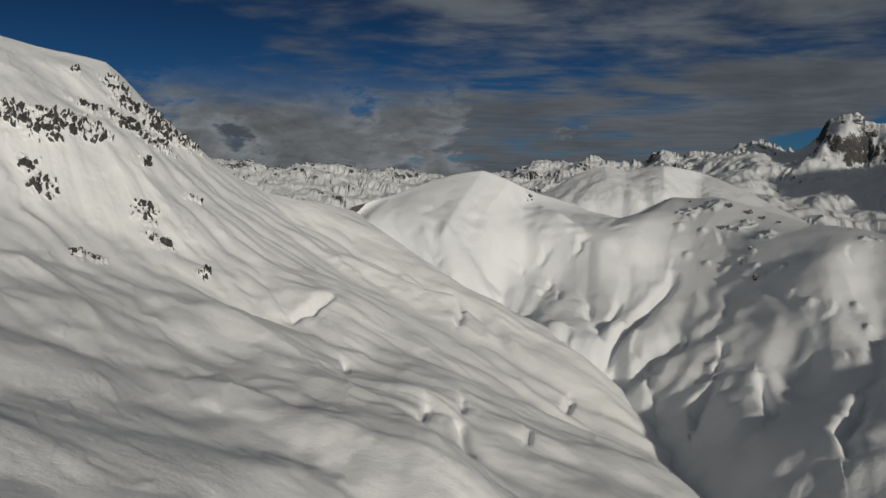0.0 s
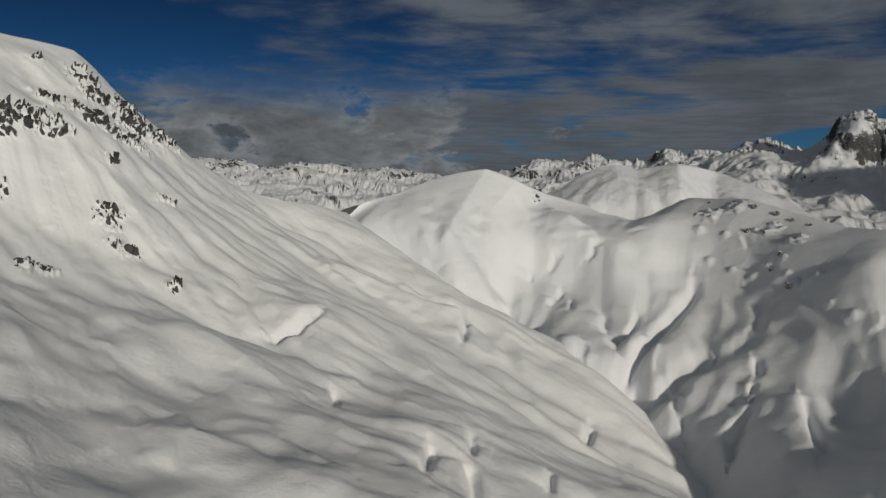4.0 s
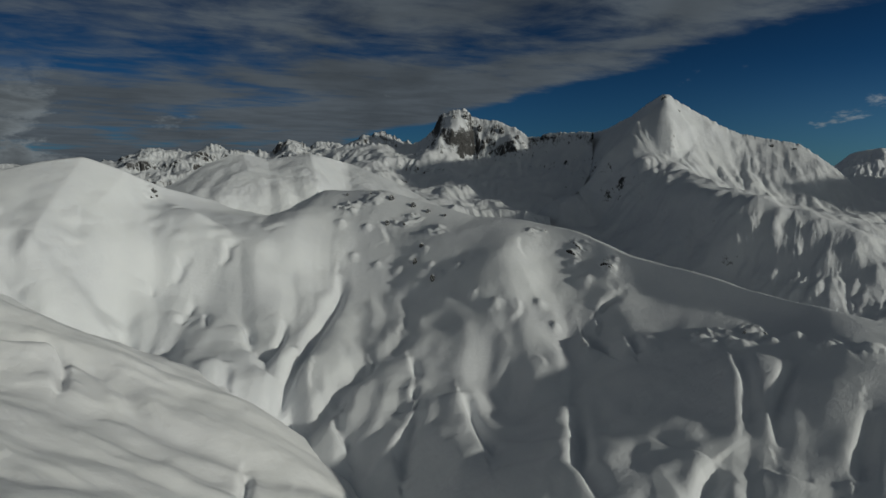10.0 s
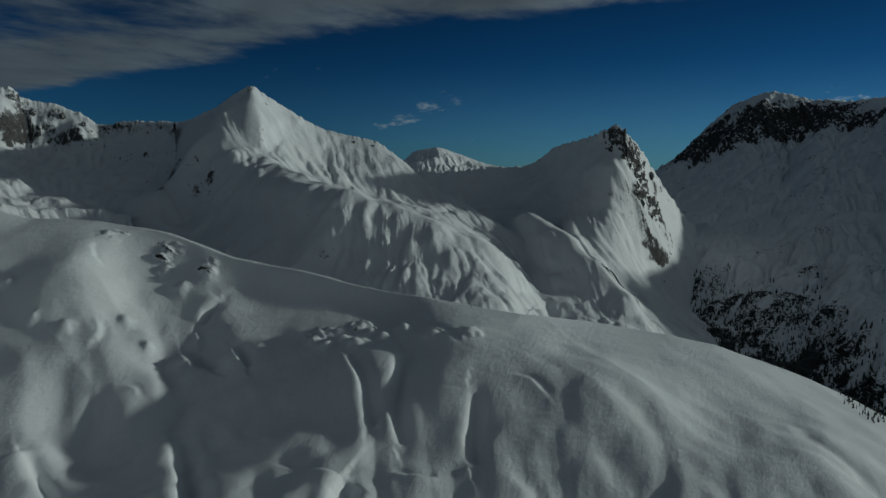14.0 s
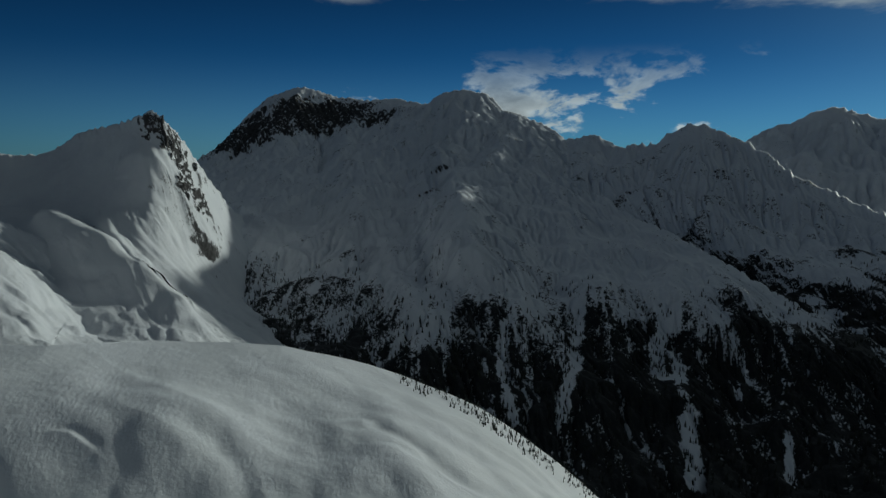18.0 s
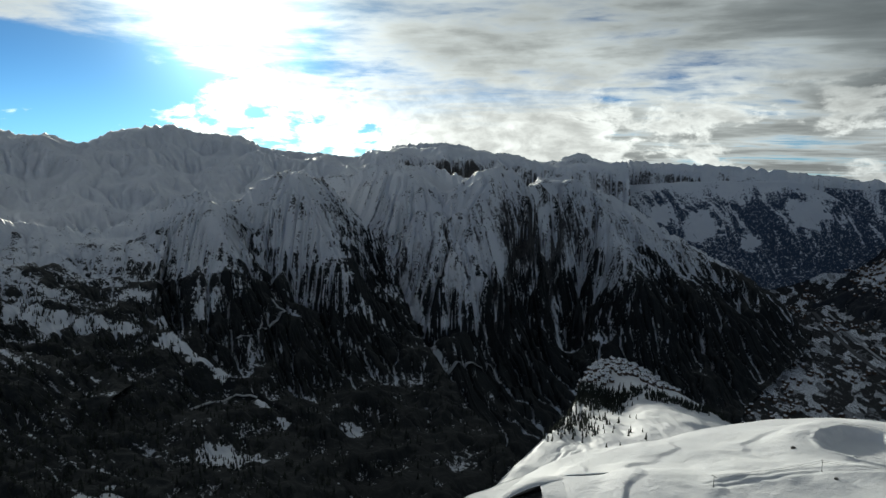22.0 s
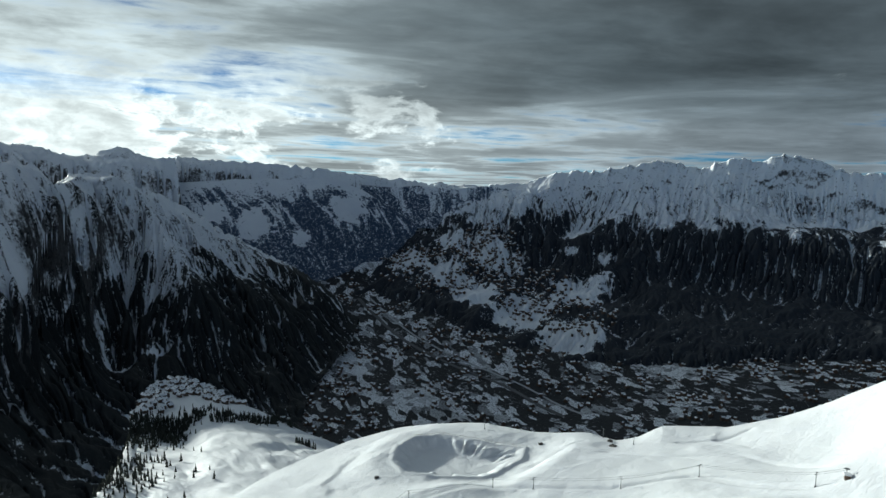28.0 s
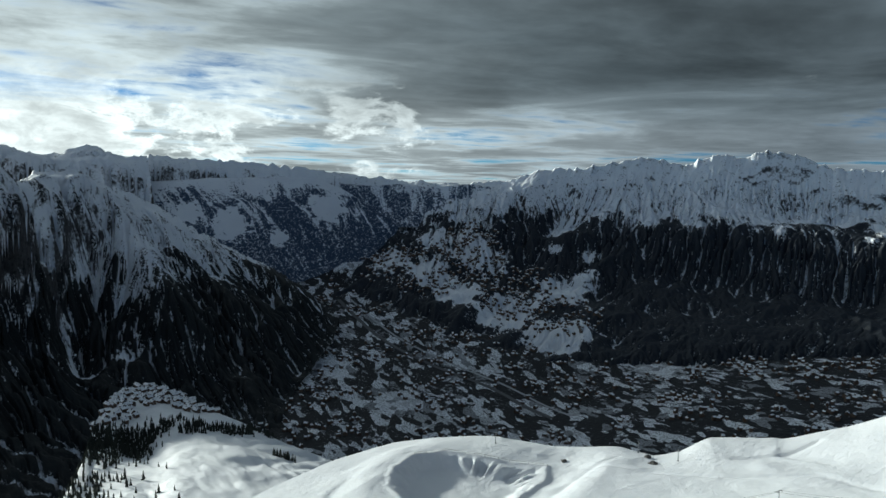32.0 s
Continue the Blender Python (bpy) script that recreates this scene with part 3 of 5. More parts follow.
def shape_pond_hill(grid, down):
    """The snowed-in reservoir with its bank, the lift's track and the pistes."""
    wob = grid + np.stack([fbm(grid / 14.0 + k, 3) for k in (2.5, 6.5)] + [0 * down], -1) * 1.3
    rim_in, rim_off = inside(wob, RIM)
    floor_in, floor_off = inside(wob, FLOOR)
    bank = np.where(rim_in, 1.0, 1 - smooth(rim_off, 3.0, 38.0))
    grid[..., 2] = grid[..., 2] * (1 - bank) + (POND_TOP + 0.8 * fbm(grid / 30.0 + 3, 3)) * bank
    ang = np.arctan2(grid[..., 1] - POND[1], grid[..., 0] - POND[0])
    ribs = 0.55 * np.clip(fbm(np.stack([ang * 9, 0 * ang, 0 * ang + 0.5], -1), 2), -0.6, 0.8)
    part_way = rim_off / (rim_off + floor_off + 1e-6)
    slump = smooth(floor_off, 4.0, 16.0)
    fall = smooth(part_way + ribs * slump * smooth(part_way, 0.05, 0.4), 0.08, 0.92)
    grid[..., 2] -= np.where(rim_in, np.where(floor_in, 7.0, 7.0 * fall), 0.0)
    grid[..., 2] += 0.9 * np.exp(-((rim_off / 2.2) ** 2))
    groove(grid, LIFT, 0.8, 2.2)
    groove(grid, [np.array(p) + (4.0, -4.5, 0) for p in LIFT], 0.7, 1.8)
    groove(grid, [(-124, -179, -181), (-156, -104, -169), (-181, -71, -159), (-175, -10, -138)], 0.8, 2.5)
    groove(grid, [(-81, -162, -181), (-117, -175, -180), (-145, -178, -180)], 0.9, 2.5)
    groove(grid, [(-184, -123, -168), (-205, -107, -164), (-231, -105, -160)], 1.2, 2.5)



def bands(grid, places, much):
    """Rock that shows in dark upright flutes between runnels of snow."""
    flute = fbm(grid / (4.2, 4.2, 70.0) + 2.7, 4, 0.6) + 0.35 * fbm(grid / (22.0, 22.0, 40.0) + 9.1, 3)
    return much * spots(grid, [(x, y, z, 1.35 * r) for x, y, z, r in places], 1.0) * smooth(flute, -0.10, 0.18)


CLIFF_HIGH = [(-508, 863, 85, 22), (-485, 857, 75, 18), (-480, 870, 72, 20), (-477, 897, 82, 22), (-460, 896, 75, 16), (-450, 918, 70, 20), (-479, 985, 102, 20), (-459, 1001, 99, 18), (-436, 990, 83, 14), (-424, 1015, 78, 20), (-407, 1011, 62, 20), (-396, 1035, 59, 18), (-466, 1078, 116, 22), (-448, 1126, 108, 22), (-497, 1103, 148, 20), (-535, 1064, 171, 12), (-425, 1090, 85, 26), (-405, 1120, 66, 26)]
CLIFF_LOW = [(-450, 806, 1, 13), (-444, 800, -8, 9), (-367, 724, -73, 10), (-356, 729, -76, 10), (-362, 727, -74, 9), (-354, 852, -35, 13), (-342, 835, -46, 11), (-330, 815, -59, 11), (-316, 810, -75, 9), (-325, 941, -20, 10), (-262, 788, -104, 8), (-389, 938, 29, 8), (-472, 817, 25, 10)]

# near slope
s = Slope('near_slope', (-1, 24), 520, 360)
s.line((-705, 906, 222), (-639, 1077, 217), (-586, 1132, 208), (-539, 1168, 199), (-475, 1173, 131), (-412, 1181, 73), (-366, 1166, 35), (-291, 1157, -10), (-226, 1151, -26), (-140, 1195, -42), (-82, 1349, -71))
s.line((-565, 721, 73), (-511, 857, 78), (-407, 915, 38), (-331, 957, -16), (-223, 975, -75), (-105, 1033, -104), (29, 1043, -147), (102, 1202, -200))
s.line((-483, 610, -37), (-439, 728, -44), (-356, 793, -67), (-238, 813, -101), (-123, 813, -130), (25, 904, -186), (165, 946, -210), (260, 1077, -277))
s.line((-317, 402, -86), (-284, 472, -102), (-194, 461, -133), (-161, 581, -155), (-76, 598, -188), (21, 649, -207), (158, 722, -258), (225, 774, -275), (318, 864, -337))
s.line((-184, 238, -104), (-167, 282, -121), (-118, 322, -141), (-81, 378, -167), (-23, 430, -192), (53, 491, -221), (155, 566, -257), (243, 636, -290), (343, 731, -347))
s.line((-123, 159, -141), (-83, 187, -171), (-12, 217, -203), (69, 257, -223), (202, 386, -278))
s.build(FRESH_SNOW, water=(5, 0.10, 4, 0, 0, 0, 120), relief=[(300, 15, 3, 0.42, False), (110, 4.5, 3, 0.45, False)], drift=[(-112, 300, 70, 5.0, 4, False)], waves=[(-60, 42, 1.1, 0.9, -0.05), (-50, 17, 1.2, 0.35, -0.05)], clefts=[([(-160, 764, -151), (-141, 776, -143), (-122, 814, -127)], 7.8, 39, 7.8), ([(28, 905, -178), (35, 957, -166), (27, 979, -154)], 7.2, 36, 7.2), ([(-12, 545, -204), (-8, 582, -204), (-7, 591, -200)], 6, 30, 6), ([(20, 509, -209), (20, 571, -219), (18, 584, -215)], 7.2, 36, 7.2), ([(-84, 635, -186), (-89, 666, -179)], 4.8, 24, 4.8), ([(24, 608, -209), (24, 644, -200)], 4.8, 24, 4.8), ([(148, 772, -264), (162, 810, -257)], 6.6, 33, 6.6), ([(80, 592, -230), (84, 621, -226)], 4.8, 24, 4.8)], spines=[([(-125, 997, -112), (-53, 984, -139), (11, 956, -170)], 9, 34), ([(-198, 675, -143), (-137, 638, -174), (-93, 584, -181), (-48, 552, -193), (-3, 486, -198)], 20, 90), ([(-149, 507, -158), (-122, 511, -172), (-78, 470, -179)], 9, 40), ([(-258, 529, -115), (-344, 617, -96), (-372, 626, -77)], 12, 60)], crag=lambda g, d: bands(g, CLIFF_HIGH, 2.3) + bands(g, CLIFF_LOW, 2.7),
        label='steep snow slope with rock bands near its crest')

# fluted ridge
LIPS_WEST = [([(217, 931, -252), (239, 956, -229), (283, 1002, -208), (327, 1055, -178), (385, 1123, -155), (399, 1144, -136)], 10.2, 44.2, 11.9), ([(177, 1170, -132), (187, 1178, -114), (188, 1183, -104), (206, 1183, -94)], 6, 26, 7), ([(237, 1163, -114), (246, 1166, -104), (249, 1181, -91), (267, 1184, -85)], 6, 26, 7), ([(146, 1156, -154), (146, 1167, -139)], 4.8, 20.8, 5.6), ([(170, 1107, -185), (180, 1118, -175)], 4.8, 20.8, 5.6), ([(186, 1123, -172), (194, 1142, -162)], 4.8, 20.8, 5.6), ([(195, 1078, -183), (204, 1115, -178)], 4.8, 20.8, 5.6), ([(230, 1031, -199), (240, 1058, -193), (239, 1069, -188)], 6, 26, 7), ([(255, 1016, -214), (275, 1039, -205), (288, 1064, -189)], 6, 26, 7)]
LIPS_LOW = [([(178, 951, -223), (181, 963, -216), (189, 986, -205)], 7.2, 33.6, 9.6), ([(237, 926, -281), (240, 931, -272), (255, 940, -267), (271, 920, -253), (285, 924, -239)], 9.6, 44.8, 12.8), ([(278, 855, -272), (274, 878, -264), (278, 894, -253), (289, 897, -243)], 8.4, 39.2, 11.2), ([(376, 886, -218), (387, 915, -211)], 5.4, 25.2, 7.2), ([(353, 852, -229), (365, 869, -221)], 4.8, 22.4, 6.4), ([(301, 782, -286), (309, 812, -280), (323, 821, -265), (344, 835, -240)], 8.4, 39.2, 11.2), ([(357, 722, -250), (372, 760, -245), (385, 794, -238), (395, 817, -232)], 7.8, 36.4, 10.4), ([(368, 597, -238), (380, 624, -237), (386, 641, -233), (422, 683, -231), (459, 726, -225)], 9.6, 44.8, 12.8)]
LIPS_EAST = [([(598, 824, -166), (610, 826, -154), (625, 822, -145)], 6, 26, 8), ([(543, 759, -205), (545, 784, -194), (558, 806, -185)], 7.2, 31.2, 9.6), ([(553, 728, -197), (570, 756, -187)], 6, 26, 8), ([(511, 571, -195), (545, 597, -173), (582, 632, -165)], 5, 24, 10), ([(506, 541, -205), (528, 560, -186), (571, 577, -168), (599, 585, -164)], 5, 24, 10), ([(405, 541, -226), (443, 557, -219), (457, 557, -215)], 10.2, 44.2, 13.6), ([(514, 481, -202), (536, 497, -190), (565, 504, -179)], 5, 26, 10)]
s = Slope('fluted_ridge', (7, 231), 760, 310, back=(280, 160))
s.line((-140, 1195, -39), (-60, 1232, -17), (4, 1264, 7), (90, 1268, 25), (142, 1275, 7), (208, 1337, -21), (427, 1451, -66), (472, 1362, -28), (532, 1247, -26), (574, 1177, -44), (611, 1104, -63), (644, 1029, -67), (662, 933, -80), (667, 837, -105), (679, 757, -114), (689, 686, -127), (705, 591, -139), (716, 507, -146), (799, 447, -164), (848, 329, -189), (898, 197, -245), (896, 100, -292), (867, 13, -352), (819, -68, -423))
s.line((-199, 1199, -140), (-111, 1146, -74), (-43, 1151, -69), (79, 1169, -70), (176, 1218, -73), (273, 1189, -90), (412, 1199, -101), (487, 1144, -97), (534, 1060, -91), (580, 974, -93), (613, 946, -106), (639, 848, -128), (654, 738, -151), (675, 641, -154), (649, 552, -148), (666, 489, -155), (735, 434, -168), (785, 326, -190), (835, 217, -238), (832, 138, -272), (795, 70, -322), (740, -36, -405))
s.line((-172, 1072, -290), (-103, 1092, -244), (29, 1072, -156), (122, 1123, -177), (204, 1121, -176), (269, 1050, -200), (387, 1095, -176), (445, 981, -179), (505, 885, -164), (552, 818, -186), (551, 695, -194), (556, 593, -177), (580, 500, -176), (630, 415, -170), (680, 320, -200), (720, 225, -228), (761, 114, -285), (650, 0, -385))
s.line((-138, 916, -380), (66, 952, -307), (174, 955, -230), (261, 966, -227), (318, 878, -241), (378, 800, -236), (417, 785, -244), (442, 702, -230), (459, 589, -230), (500, 500, -224), (545, 405, -218), (590, 295, -220), (620, 245, -224), (600, 120, -305), (500, 50, -390))
s.line((-105, 759, -430), (184, 778, -369), (300, 752, -293), (335, 722, -263), (381, 580, -246), (425, 470, -255), (460, 380, -255), (480, 300, -265), (460, 200, -305), (364, 101, -400))
s.line((-65, 574, -430), (201, 581, -350), (263, 470, -320), (276, 386, -300), (293, 324, -310), (270, 135, -400))
s.build(SMOOTH_SNOW, water=(13, 0.10, 3, 0, 0, 0, 330), pocks=(24, 155, 4), relief=[(260, 8, 3, 0.4, False), (95, 3.2, 3, 0.45, False)], drift=[(146, 340, 75, 2.5, 2, True)], clefts=LIPS_WEST + LIPS_LOW + LIPS_EAST, bumps=[([(506, 1078, -103), (486, 1090, -126), (496, 1048, -130), (469, 1093, -141), (495, 1024, -147), (452, 1125, -131), (432, 1162, -117), (470, 1194, -77), (440, 1225, -69), (514, 1007, -128), (496, 942, -147), (504, 905, -153)], 5, 6), ([(597, 680, -164), (592, 662, -166), (608, 653, -158), (602, 636, -157), (630, 635, -155), (624, 618, -157), (644, 606, -155), (624, 566, -156), (635, 532, -154), (617, 868, -136), (628, 901, -119), (640, 851, -115), (549, 875, -158), (542, 837, -178)], 5, 7)], spines=[([(96, 1263, 17), (182, 1303, -24), (223, 1231, -72)], 16, 48), ([(81, 1251, 10), (41, 1185, -47), (18, 1136, -90)], 12, 45), ([(-51, 1224, -21), (-12, 1141, -83), (82, 1095, -178), (172, 976, -222)], 10, 40)], crag=lambda g, d: 0.8 * spots(g, [(470, 1257, -54, 22), (507, 1247, -40, 20), (525, 1165, -70, 22), (538, 1103, -82, 18), (626, 980, -81, 16), (646, 915, -100, 16), (649, 858, -116, 14), (615, 678, -165, 16), (641, 651, -159, 14), (548, 790, -193, 12), (179, 1299, -25, 16)]),
        label='long snow ridge with fluted shaded face')

# snow hill
s = Slope('snow_hill', (-9, 143), 300, 120, back=(250, 200))
s.line((17, 1502, -67), (138, 1507, -30), (235, 1505, -20), (299, 1524, 16), (378, 1525, 44), (422, 1525, 32), (500, 1500, 41), (640, 1638, 28), (710, 1548, -18), (740, 1474, -48), (765, 1398, -77))
s.line((39, 1399, -107), (153, 1413, -74), (264, 1397, -50), (356, 1408, -22), (460, 1377, -27), (556, 1456, -39), (614, 1371, -62), (682, 1271, -99))
s.line((37, 1333, -167), (211, 1341, -124), (337, 1326, -112), (447, 1271, -107), (540, 1326, -121), (635, 1201, -137))
s.build(SNOW, water=(8, 0.10, 3, 0, 0, 0), relief=[(130, 8, 5, 0.5, False)],
        label='rounded bright snow hill behind the ridge')

# far range
s = Slope('far_range', (-1, 24), 460, 80, back=(150, 300))
s.line((-1729, 4177, 110), (-1492, 4267, 148), (-1323, 4323, 130), (-1165, 4317, 137), (-1003, 4359, 83), (-808, 4449, 121), (-605, 4532, 110), (-461, 4550, 82), (-278, 4564, 97), (-93, 4522, 61), (127, 4522, 25), (492, 4496, 33))
s.line((-1618, 3900, -6), (-1237, 4038, 44), (-979, 4108, 19), (-756, 4155, 40), (-426, 4202, -2), (-87, 4223, -18), (459, 4198, -16))
s.line((-1352, 3246, -201), (-818, 3425, -128), (-356, 3503, -143), (384, 3499, -156))
s.build(FAR_ROCK_SHADE, jag=12, water=(50, 0.12, 0, 0, 0, 0.5), crag=rocky(-60, 110, 0.8), relief=[(300, 20, 7, 0.55, True)], crest=0.3,
        label='far snowy mountain range under cloud')

# rock crest
s = Slope('rock_crest', (-9, 143), 420, 100, back=(250, 300))
s.line((243, 3433, 27), (403, 3417, 54), (496, 3403, 99), (614, 3382, 104), (669, 3320, 79), (770, 3295, 131), (832, 3229, 88), (977, 3186, 97), (1046, 3160, 152), (1116, 3136, 116), (1194, 3105, 135), (1261, 3077, 120), (1324, 3048, 158), (1417, 3002, 180), (1519, 2951, 140), (1642, 2880, 142))
s.line((220, 3134, -19), (558, 3089, 30), (781, 3037, 6), (983, 2974, 53), (1332, 2825, 74), (1542, 2710, 72))
s.line((173, 2528, -191), (624, 2453, -150), (1068, 2286, -87), (1236, 2193, -84))
s.build(ROCKY, jag=13, water=(40, 0.12, 0, 0, 0, 0.5), relief=[(150, 14, 6, 0.56, True)],
        label='dark rocky crest dusted with snow')

# rock mountain
s = Slope('rock_mountain', (-1, 210), 440, 170)
s.line((986, 3042, 60), (1104, 2944, 88), (1214, 2896, 121), (1299, 2799, 123), (1372, 2762, 109), (1433, 2728, 122), (1491, 2691, 172), (1518, 2669, 236), (1554, 2621, 256), (1591, 2596, 260), (1621, 2579, 225), (1677, 2504, 211), (1710, 2420, 180), (1730, 2342, 137), (1767, 2245, 154), (1799, 2080, 145))
s.line((920, 2854, 11), (1210, 2622, 54), (1301, 2517, 15), (1409, 2451, 40), (1525, 2435, 50), (1591, 2264, 10), (1640, 2095, 5), (1700, 1973, 5))
s.line((859, 2557, -41), (1027, 2434, -1), (1179, 2300, -45), (1225, 2156, -40), (1288, 2054, -60), (1369, 1931, -80), (1413, 1827, -110))
s.line((837, 2023, -106), (1025, 1865, -103), (1123, 1736, -130), (1204, 1606, -153))
s.line((701, 1798, -221), (888, 1641, -227), (969, 1523, -244), (1115, 1317, -298))
s.build(PEAK_ROCK, jag=5, water=(32, 0.12, 2, 0, 0, 0.5), relief=[(300, 12, 5, 0.5, True)], spines=[([(1583, 2584, 248), (1454, 2499, 138), (1291, 2494, 46)], 40, 110), ([(1697, 2405, 171), (1394, 2144, 25)], 30, 90)],
        label='jagged rock and snow mountain')

# pyramid peak
s = Slope('pyramid_peak', (31, 268), 500, 290)
s.line((1780, 2578, 104), (1856, 2385, 155), (1862, 2134, 153), (1772, 1879, 186), (1671, 1701, 219), (1644, 1628, 235), (1676, 1604, 208), (1737, 1564, 164), (1801, 1483, 113), (1866, 1345, 81), (1874, 1273, 30), (1829, 1142, -50), (1814, 1053, -90), (1793, 967, -125), (1731, 831, -176), (1646, 714, -286), (1558, 613, -329))
s.line((1658, 2421, -49), (1703, 2058, -45), (1590, 1819, 4), (1510, 1658, 37), (1497, 1476, -7), (1548, 1324, -56), (1627, 1200, -84), (1647, 1051, -122), (1642, 932, -163), (1572, 812, -225), (1497, 670, -305), (1461, 580, -328))
s.line((1410, 2037, -168), (1357, 1759, -134), (1358, 1621, -136), (1356, 1453, -84), (1321, 1279, -50), (1272, 1088, -78), (1289, 937, -118), (1303, 801, -173), (1304, 725, -219), (1395, 661, -298), (1403, 593, -341))
s.line((1170, 1594, -204), (1122, 1243, -221), (1103, 948, -230), (1119, 739, -244), (1146, 571, -285))
s.line((955, 1346, -296), (945, 845, -296), (1001, 528, -309))
s.build(PEAK_SNOW, jag=3, water=(15, 0.10, 2, 0, 0, 0.25), relief=[(260, 10, 5, 0.45, True)], spines=[([(1638, 1624, 226), (1546, 1624, 67), (1489, 1723, -65), (1360, 1763, -133)], 55, 150), ([(1501, 1457, -13), (1264, 1085, -78), (1307, 791, -179)], 30, 120), ([(1273, 1059, -84), (1180, 1065, -150), (1146, 1111, -198)], 22, 70)],
        label='pyramid-shaped snow peak with long descending ridge')

# white mountain
s = Slope('white_mountain', (43, 282), 240, 60)
s.line((3251, 2126, -17), (3294, 2048, 19), (3334, 1969, 97), (3386, 1863, 120), (3435, 1756, 85), (3491, 1622, 32), (3531, 1514, 15), (3607, 1275, 15))
s.line((3077, 2026, -44), (3162, 1755, 13), (3259, 1530, -27), (3366, 1206, -39))
s.line((2640, 1773, -185), (2791, 1470, -181), (2930, 1079, -174))
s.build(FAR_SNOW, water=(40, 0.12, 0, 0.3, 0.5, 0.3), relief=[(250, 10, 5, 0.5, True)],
        label='small distant white mountain')

# second peak
s = Slope('second_peak', (91, 306), 380, 230)
s.line((2437, 1641, -32), (2395, 1511, -11), (2362, 1350, -10), (2341, 1140, 6), (2330, 1019, 14), (2259, 902, 71), (2134, 781, 94), (2048, 703, 109), (2019, 668, 123), (2024, 642, 101), (2127, 609, 50), (2395, 572, -70), (2742, 525, -190), (3038, 405, -300))
s.line((2234, 1489, -94), (2137, 1104, -130), (2062, 866, -65), (1954, 677, -37), (2015, 608, -93), (2132, 541, -190), (2354, 472, -300), (2572, 345, -420))
s.line((1958, 1136, -169), (1848, 868, -137), (1753, 708, -187), (1605, 608, -240), (1750, 552, -282), (2002, 476, -380), (2248, 372, -480), (2535, 220, -600))
s.line((1398, 727, -274), (1390, 520, -300), (1562, 411, -372), (1827, 285, -477), (2097, 117, -595))
s.line((1142, 646, -323), (1125, 476, -338), (1216, 243, -415))
s.build(PEAK_SNOW, jag=6, water=(14, 0.10, 2, 0, 0, 0.3), relief=[(240, 8, 5, 0.45, True)], crag=lambda g, d: bands(g, [(2017, 653, 83, 34), (2040, 625, 50, 34), (2065, 610, 10, 36), (2070, 590, -40, 36), (2075, 570, -90, 40), (2110, 560, -100, 36), (2020, 610, -60, 26)], 1.5), spines=[([(2019, 670, 117), (1985, 668, -5), (2007, 592, -147), (2052, 550, -200)], 30, 90), ([(1832, 863, -140), (1660, 700, -190), (1477, 534, -283)], 26, 90)],
        label='pointed snow peak with rocky summit')

# great mountain
s = Slope('great_mountain', (127, 314), 560, 300, back=(250, 350))
s.line((4458, 868, -25), (4418, 782, 48), (4425, 673, 165), (4426, 588, 276), (4424, 448, 386), (4419, 263, 452), (4417, 45, 388), (4349, -162, 379), (4283, -278, 386), (4059, -426, 339), (3945, -465, 383), (3864, -584, 404), (3785, -701, 377), (3671, -759, 292), (3534, -867, 238), (3200, -920, 122), (2890, -888, -13), (2571, -858, -108), (2301, -829, -182), (2125, -832, -201), (1935, -844, -245), (1719, -877, -302), (1594, -936, -356), (1439, -1010, -410), (1302, -1056, -441), (1148, -1095, -483))
s.line((3688, 938, -95), (3732, 600, -17), (3842, 367, 72), (3840, 193, 66), (3879, 31, 147), (3704, -191, 135), (3287, -277, 49), (2926, -297, -44), (2834, -457, -18), (2636, -578, -79), (2401, -621, -150), (2165, -644, -228), (1878, -636, -281), (1706, -681, -305), (1544, -750, -370), (1357, -860, -449), (1131, -968, -512))
s.line((2687, 775, -277), (2615, 584, -258), (2529, 360, -255), (2320, 128, -257), (2089, -46, -284), (1921, -133, -242), (1840, -201, -301), (1833, -355, -339), (1740, -445, -328), (1630, -520, -385), (1488, -628, -432), (1264, -777, -518), (1053, -876, -555))
s.line((2064, 674, -425), (1988, 481, -424), (1897, 296, -405), (1677, 166, -428), (1694, 29, -368), (1631, -105, -388), (1586, -231, -419), (1529, -348, -442), (1385, -486, -494), (1241, -603, -536), (1057, -728, -567), (875, -795, -573))
s.line((1674, 457, -443), (1492, 186, -454), (1407, 42, -479), (1302, -125, -532), (1194, -307, -573), (1045, -449, -606), (825, -599, -620))
s.line((1291, 428, -482), (1133, 103, -544), (987, -188, -595), (713, -461, -625))
